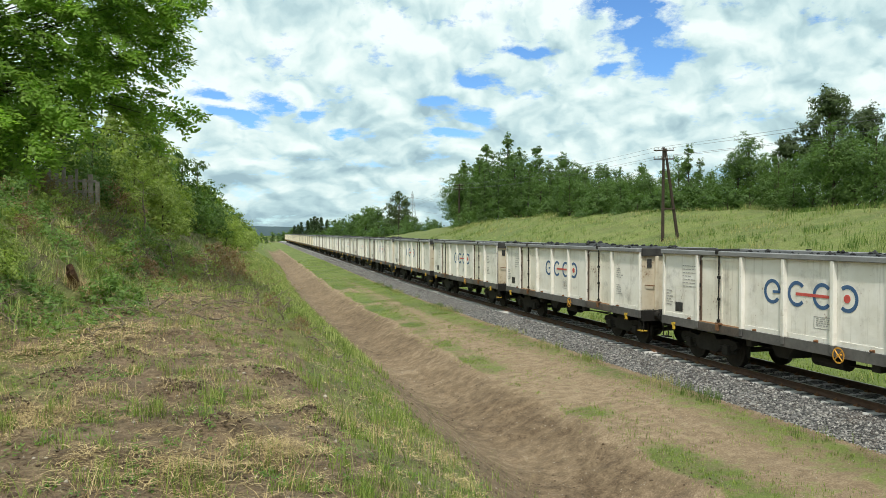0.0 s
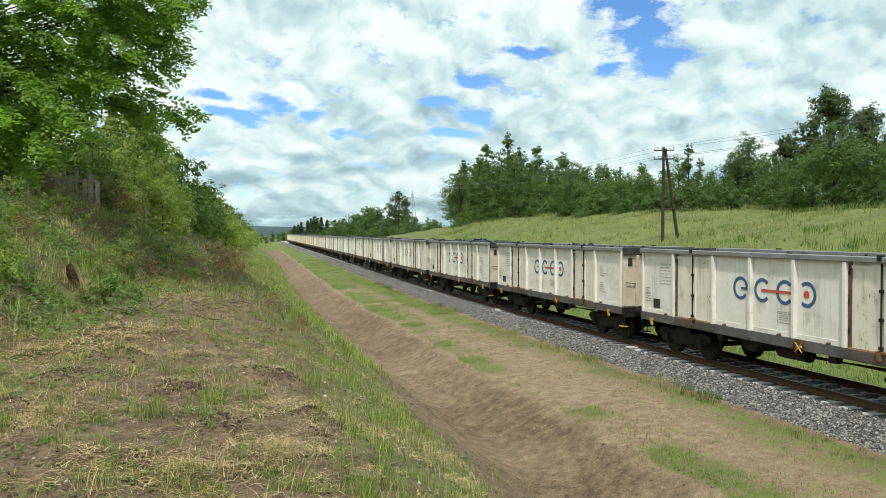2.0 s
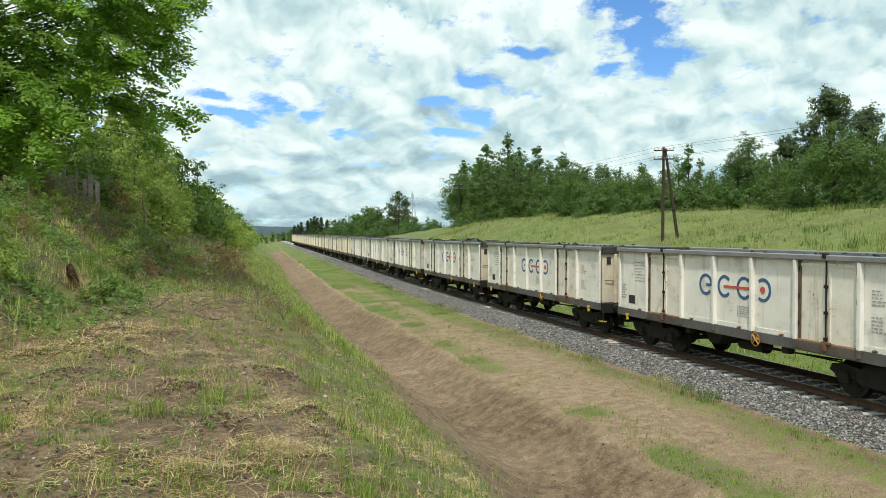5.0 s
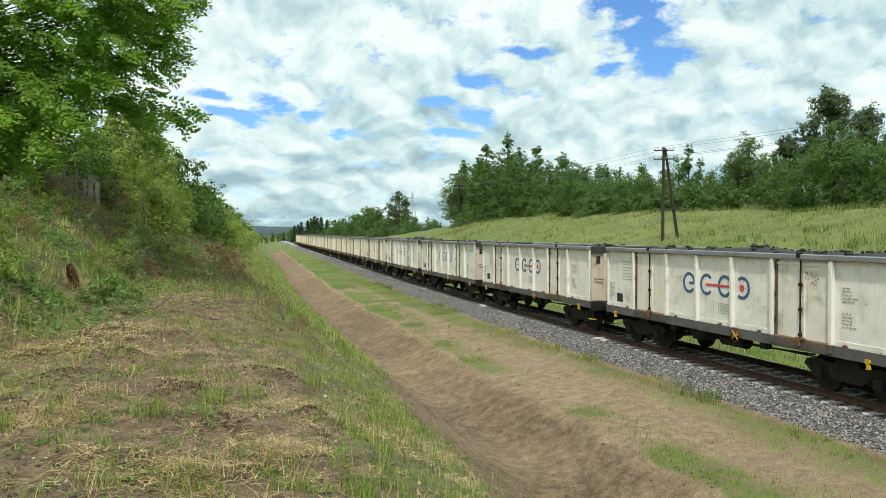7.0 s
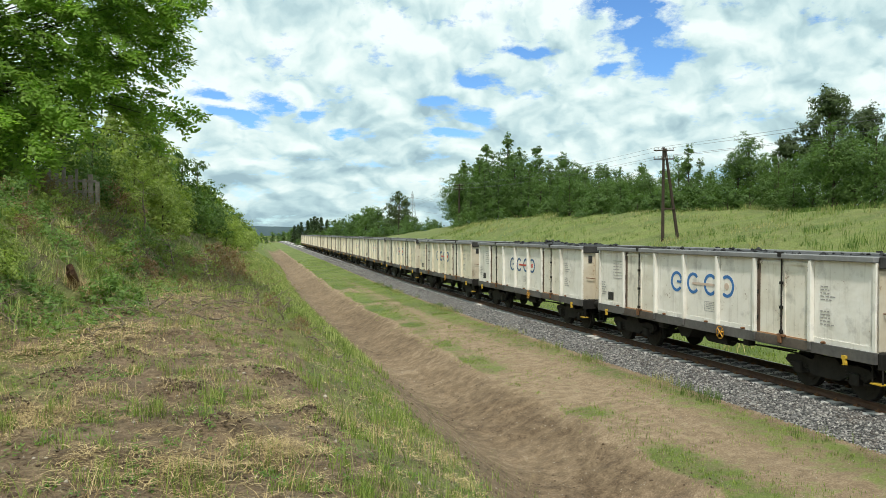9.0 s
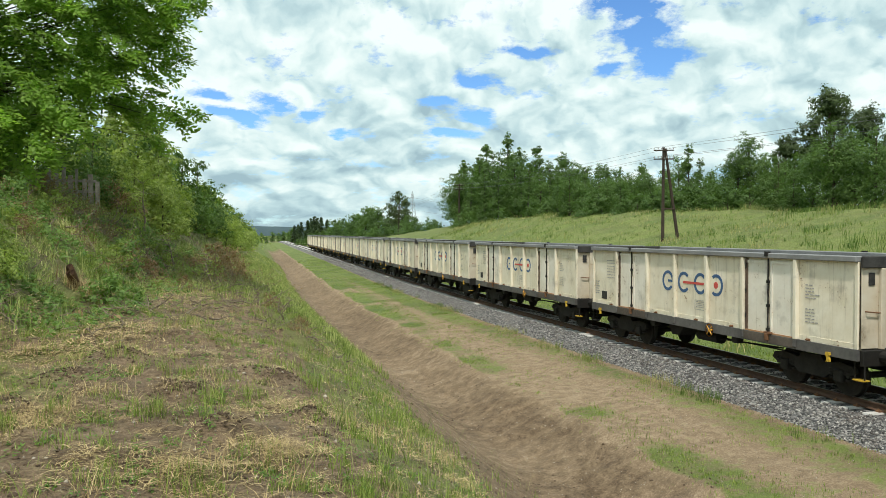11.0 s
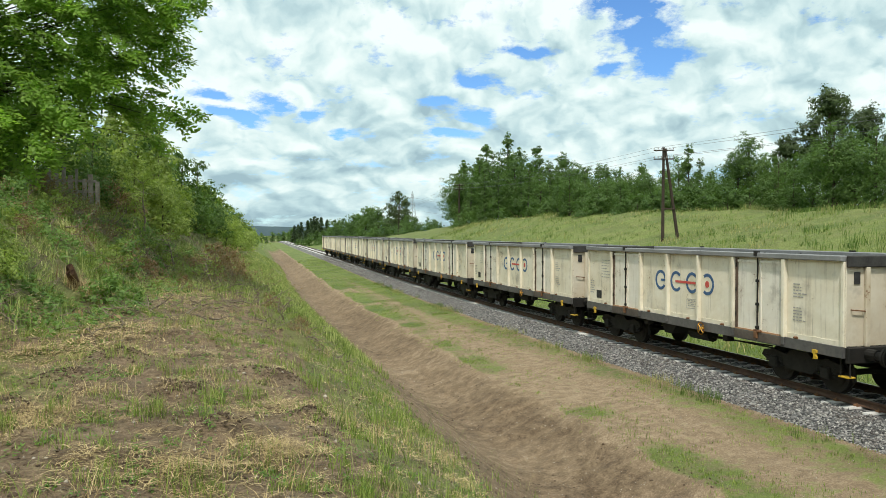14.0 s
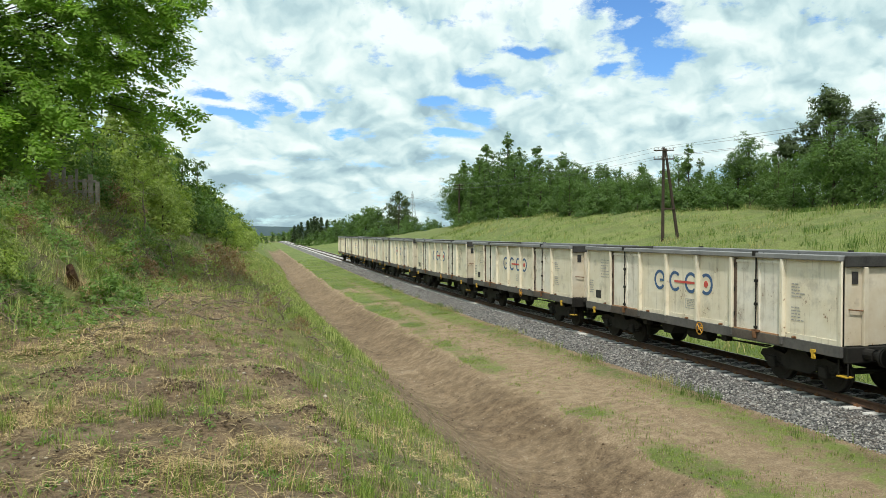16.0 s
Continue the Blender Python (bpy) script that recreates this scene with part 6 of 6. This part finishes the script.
def build_stump(x, y, h, rad, seed, lean, turn, label):
    """A torn stump: fluted bark, splintered top with a pale cut."""
    r = np.random.default_rng(seed)
    stump = tagged(new("tree_stump"), label, "tree stump")
    stump.matrix_basis = pose(x, y, float(ground_z(x, y)) - 0.06, lean[0], lean[1], turn)
    seg, rings = 16, 7
    v = []
    for i in range(rings):
        t = i / (rings - 1)
        for k in range(seg):
            a = 2 * math.pi * k / seg
            q = rad * (1.5 - 0.75 * min(1, t * 2.2) + 0.12 * t) * (1 + 0.16 * math.sin(3 * a + seed) + 0.10 * r.normal() * 0.6)
            z = h * t + (0.10 * h * math.sin(a + 0.6) + 0.03 * r.normal() if i == rings - 1 else 0)
            v.append((q * math.cos(a), q * math.sin(a), z))
    f = [(i * seg + k, i * seg + (k + 1) % seg, (i + 1) * seg + (k + 1) % seg, (i + 1) * seg + k) for i in range(rings - 1) for k in range(seg)]
    o = new("bark", mesh_np("bark", v, f, M["stump"]))
    o.parent = stump
    bm = bmesh.new()
    top = [bm.verts.new((p[0] * 0.97, p[1] * 0.97, p[2] - 0.012)) for p in v[-seg:]]
    c = bm.verts.new((0, 0, h * 1.0))
    for k in range(seg):
        bm.faces.new((top[k], top[(k + 1) % seg], c))
    part("cut_face", bm, M["old_cut"], stump, "splintered brown cut face")
    bm = bmesh.new()
    for k in range(4):
        a = 1.6 * k + seed
        rod(bm, (rad * math.cos(a), rad * math.sin(a), 0.12), (rad * 2.6 * math.cos(a), rad * 2.6 * math.sin(a), -0.05), 0.05, 0.02, 6)
    part("roots", bm, M["stump"], stump)
    return stump


def build_log(x, y, length, rad, turn, label):
    log = tagged(new("log"), label, "log", "felling waste")
    log.matrix_basis = pose(x, y, float(ground_z(x, y)) + rad * 0.7, 0, 6, turn)
    v, f = [], []
    r = np.random.default_rng(int(length * 100))
    path = [Vector((length * (k / 6 - 0.5), 0.04 * r.normal(), 0.03 * r.normal())) for k in range(7)]
    tube(v, f, path, [rad * (1.1 - 0.06 * k + 0.05 * r.normal()) for k in range(7)], 10)
    o = new("bark", mesh_np("bark", [tuple(q) for q in v], f, M["stump"], True))
    o.parent = log
    for s, k in ((-1, 0), (1, 6)):
        bm = bmesh.new()
        rod(bm, path[k] - Vector((0.06 * s, 0, 0)), path[k] + Vector((0.016 * s, 0, 0)), rad * (1.06 if k == 0 else 0.76), None, 12)
        part("cut_face", bm, M["cut_wood"], log, "pale cut face")


def build_snag(x, y, h, seed, label, leafy=0.0):
    """An upright bare sapling or broken stick with side twigs."""
    r = np.random.default_rng(seed)
    snag = tagged(new("sapling"), label, "sapling", "saplings left standing")
    snag.matrix_basis = Matrix.Translation((x, y, float(ground_z(x, y)) - 0.05))
    v, f, lp, ld = [], [], [], []
    path = wiggle(r, (0, 0, 0), (0.1 * r.normal(), 0.1 * r.normal(), 1), 7, h / 7, 0.13)
    tube(v, f, path, [0.03 * (1.1 - 0.13 * k) * (0.6 + 0.4 * h) for k in range(8)], 5)
    for q in path[2:]:
        for _ in range(3):
            b = wiggle(r, q, (r.normal(), r.normal(), 0.4), 4, h * 0.08, 0.25)
            tube(v, f, b, [0.010, 0.008, 0.006, 0.004, 0.002], 4)
            if leafy:
                for p in b[1:]:
                    for _ in range(int(leafy)):
                        lp.append(tuple(p + Vector(r.normal(size=3)) * 0.06))
                        ld.append(tuple(r.normal(size=3)))
    o = new("stem", mesh_np("stem", [tuple(q) for q in v], f, M["dead_twig"]))
    o.parent = snag
    if lp:
        a, b = leaves(np.array(lp), np.array(ld), 0.085, 0.05, r)
        o = tagged(new("foliage", foliage("foliage", a, b, M["leaf_bush"])), kind="stuff")
        o.parent = snag


def build_clearing():
    build_stump(-2.72, 18.80, 0.95, 0.115, 3, (56, 6), -10, "upright torn dark brown tree stump on the hillside")
    build_log(-2.35, 16.9, 0.62, 0.115, 62, "short broken brown log lying in cut grass")
    build_log(-1.7, 16.2, 0.5, 0.06, 100, "weathered brown piece of root on the soil")
    build_log(-1.95, 17.6, 0.7, 0.05, 20, "grey cut branch lying beside a stump")
    cut, dead = "heap of cut grey-brown branches and twigs", "heap of cut branches with withered brown leaves"
    for i, (x, y, sp, n, ln, leafy, rise) in enumerate((
            (1.65, 15.9, 0.45, 26, 0.8, 0.0, 0.7), (1.15, 21.0, 0.5, 22, 0.9, 0.0, 0.8), (0.7, 30.5, 1.0, 34, 1.2, 0.5, 0.7),
            (-0.2, 27.0, 0.9, 30, 1.3, 0.2, 0.8), (-1.6, 24.5, 0.9, 24, 0.9, 0.5, 0.6), (-3.6, 16.9, 0.7, 24, 0.6, 0.0, 0.15),
            (-2.1, 16.8, 0.7, 24, 0.6, 0.0, 0.15), (-0.9, 17.6, 0.8, 24, 0.8, 0.0, 0.4), (-4.4, 21.0, 0.8, 20, 0.8, 0.7, 0.4),
            (-3.0, 26.5, 1.0, 30, 1.4, 0.5, 0.9), (0.2, 19.5, 0.8, 22, 0.7, 0.0, 0.3), (-3.0, 14.0, 0.8, 26, 0.8, 0.0, 0.3), (0.4, 23.5, 0.8, 24, 0.9, 0.1, 0.5), (-2.6, 23.0, 0.8, 24, 1.0, 0.9, 0.8), (-1.0, 30.0, 0.9, 30, 1.6, 0.9, 1.1), (-3.6, 28.0, 1.0, 30, 1.6, 0.9, 1.0), (0.6, 36.0, 1.1, 30, 1.6, 0.8, 0.9), (-5.4, 26.0, 0.9, 28, 1.4, 0.8, 0.9))):
        brush_heap(x, y, sp, n, ln, 40 + i, leafy, dead if leafy > 0.3 else cut, rise=rise)
    withered = [make_tree("shrub", 850 + k, 1.5, 1.0, 0.03, M["dead_leaf"], M["dead_twig"], 9, 80, 14, 0.10, 0.06, 0.03, "bush", 3, 0.55) for k in range(2)]
    for i, (x, y, q) in enumerate(((0.15, 32.6, 0.95), (0.75, 33.4, 0.85), (-0.5, 32.2, 0.55), (-2.15, 25.2, 0.50), (-1.75, 25.6, 0.40), (-3.75, 33.0, 0.85), (-3.1, 32.6, 0.75), (-4.9, 27.4, 0.5), (1.75, 16.1, 0.30), (1.5, 20.8, 0.36), (-3.9, 19.0, 0.32), (-0.8, 24.0, 0.36))):
        place(withered[i % 2], x, y, q, 70 * i, 0.05, "withered brown cut shrub drying on the slope", "shrub", "withered shrubs")
    retire(withered)
    build_snag(1.25, 22.2, 0.55, 5, "short bare broken stick standing in grass")
    build_snag(-2.2, 30.5, 2.3, 6, "crooked sapling with a few light leaves", 5)
    build_snag(-1.2, 29.0, 1.5, 7, "bare dark sapling among shrubs", 0)
    build_snag(-1.8, 25.0, 1.6, 8, "crooked sapling with thin leaves", 4)
    build_snag(0.1, 26.0, 1.2, 9, "low bare sapling beside brushwood", 1)
    # remains of a plank fence among the bushes
    fence = tagged(new("plank_fence"), "weathered grey plank fence half hidden among bushes", "fence")
    fx, fy = -4.55, 30.4
    fence.matrix_basis = pose(fx, fy, float(ground_z(fx, fy)), 0, 0, 14)
    k = random.Random(4)
    for i in range(8):
        bm = bmesh.new()
        x0, top = -0.85 + 0.215 * i, 1.28 - 0.05 * i + k.uniform(-0.16, 0.1)
        box(bm, x0, x0 + k.uniform(0.09, 0.15), -0.014, 0.014, -0.7, top - k.uniform(0, 0.25), 0.006)
        for v in bm.verts:
            v.co.x += 0.04 * v.co.z * k.uniform(-0.2, 1.0) * (i % 3 - 1)
        part("plank", bm, M["grey_wood"], fence)
    for z in (0.25, 0.62):
        part("rail", box(bmesh.new(), -0.8, 0.7, 0.018, 0.07, z, z + 0.09, 0.006), M["grey_wood"], fence)
    # low leafy growth on the slope
    kinds = [make_tree("shrub", 800 + k, 0.9, 0.7, 0.02, M["weed"] if k % 2 else M["leaf_bush"], M["bark"], 7, 50, 17, 0.11, 0.065, 0.02, "bush", 3, 0.62) for k in range(4)]
    r = random.Random(21)
    for i in range(95):
        y = 13 + 20 * r.random() ** 1.2
        x = float(line_x(y) + hill_foot(y)) + (r.uniform(-2.6, 0.4) if i < 30 else r.uniform(-6.0, 0.6))
        if abs(x + 2.8) < 0.7 and y < 19:
            continue
        place(r.choice(kinds), x, y, r.uniform(0.35, 0.8), r.uniform(0, 360), 0.05, "low leafy weed bush on the cleared slope", "shrub", "low bushes on the cleared slope")
    retire(kinds)


build_clearing()


# ---------------------------------------------------------------- telegraph line
def build_pole(a_frame):
    pole = new("telegraph_pole")
    part("main_pole", rod(bmesh.new(), (0, 0, -0.8), (0.05, 0, 7.55), 0.145, 0.10, 12), M["wood_pole"], pole)
    if a_frame:
        part("brace_pole", rod(bmesh.new(), (1.35, 0.25, -0.6), (0.18, 0.02, 7.45), 0.14, 0.10, 12), M["wood_pole"], pole)
        part("tie_beam", box(bmesh.new(), 0.05, 1.0, -0.06, 0.06, 2.55, 2.68, 0.01), M["wood_pole"], pole)
    for z in (7.25, 6.55):
        arm = part("crossarm", box(bmesh.new(), -0.75, 0.85, -0.17, -0.09, z, z + 0.09, 0.008), M["wood_pole"], pole)
        for x in (-0.68, -0.4, -0.14, 0.28, 0.52, 0.78):
            bm = bmesh.new()
            rod(bm, (x, -0.13, z + 0.09), (x, -0.13, z + 0.15), 0.012, None, 6)
            rod(bm, (x, -0.13, z + 0.14), (x, -0.13, z + 0.20), 0.045, 0.035, 8)
            rod(bm, (x, -0.13, z + 0.20), (x, -0.13, z + 0.26), 0.030, 0.026, 8)
            part("insulator", bm, M["porcelain"], arm)
    return pole


def build_telegraph():
    first = build_pole(True)
    spots = [(34.9, 56.6), (42.3, 135.0), (49.5, 213.0), (57.0, 290.0), (28.2, -20.5)]
    tops = []
    for i, (x, y) in enumerate(spots):
        z = float(ground_z(x, y))
        m = pose(x, y, z, 0, 0, -5.4 - 16)
        if i == 0:
            first.matrix_basis = m
            tagged(first, "A-shaped dark wooden telegraph pole with two crossarms", "telegraph pole")
        elif i == 1:
            single = build_pole(False)
            single.matrix_basis = m
            tagged(single, "single dark wooden telegraph pole with two crossarms", "telegraph pole", "telegraph poles")
        else:
            tagged(copy_thing(single, m), "single dark wooden telegraph pole with two crossarms", "telegraph pole", "telegraph poles")
        tops.append(m)
    order = [tops[4], tops[0], tops[1], tops[2], tops[3]]
    for x, z in ((-0.68, 7.5), (0.78, 7.5), (-0.4, 6.8), (0.52, 6.8)):
        v, f = [], []
        for a, b in zip(order, order[1:]):
            p, q = a @ Vector((x, -0.13, z)), b @ Vector((x, -0.13, z))
            path = [p.lerp(q, k / 14) - Vector((0, 0, 2.2 * (k / 14) * (1 - k / 14))) for k in range(15)]
            tube(v, f, path, [0.009] * 15, 4)
        me = mesh_np("telegraph_wire", [tuple(c) for c in v], f, M["wire"])
        tagged(new("telegraph_wire", me), "thin grey wire slung between telegraph poles", "wire", "telegraph wires")


build_telegraph()


def build_pylon():
    x, y = at_angle(-0.069, 600)
    py = tagged(new("pylon"), "tall thin steel lattice pylon far off", "pylon")
    py.matrix_basis = pose(x, y, float(ground_z(x, y)), 0, 0, 30)
    H, w0, w1 = 37.0, 3.2, 0.35

    def half(z):
        return w0 * (1 - z / H) ** 1.1 + w1

    lv = [0, 6, 11, 15.5, 19.5, 23, 26, 28.7, 31, 33, 35]
    for sx in (-1, 1):
        for sy in (-1, 1):
            bm = bmesh.new()
            for a, b in zip(lv, lv[1:]):
                rod(bm, (sx * half(a), sy * half(a), a), (sx * half(b), sy * half(b), b), 0.13, None, 4)
            rod(bm, (sx * half(35), sy * half(35), 35), (0, 0, H), 0.1, None, 4)
            part("leg", bm, M["galv"], py)
    for a, b in zip(lv, lv[1:]):
        for s in (-1, 1):
            bm = bmesh.new()
            rod(bm, (-half(a), s * half(a), a), (half(b), s * half(b), b), 0.07, None, 4)
            rod(bm, (half(a), s * half(a), a), (-half(b), s * half(b), b), 0.07, None, 4)
            part("brace", bm, M["galv"], py)
    for z, w in ((23, 4.0), (27.5, 5.0), (32, 3.2)):
        bm = bmesh.new()
        for s in (-1, 1):
            rod(bm, (0, 0, z + 0.8), (s * w, 0, z), 0.09, None, 4)
            rod(bm, (0, 0, z), (s * w, 0, z), 0.09, None, 4)
        part("crossarm", bm, M["galv"], py)
    ex, ey = at_angle(0.35, 760)
    m = py.matrix_basis
    for s, z, w in ((1, 23, 4.0), (1, 27.5, 5.0), (1, 32, 3.2), (-1, 27.5, 5.0)):
        p = m @ Vector((s * w, 0, z))
        q = Vector((ex, ey + s * w, float(ground_z(ex, ey)) + z))
        v, f = [], []
        tube(v, f, [p.lerp(q, k / 16) - Vector((0, 0, 26 * (k / 16) * (1 - k / 16))) for k in range(17)], [0.035] * 17, 4)
        tagged(new("power_line", mesh_np("power_line", [tuple(c) for c in v], f, M["wire"])), "thin power line hanging from a far pylon", "power line", "power lines")


build_pylon()

motions()
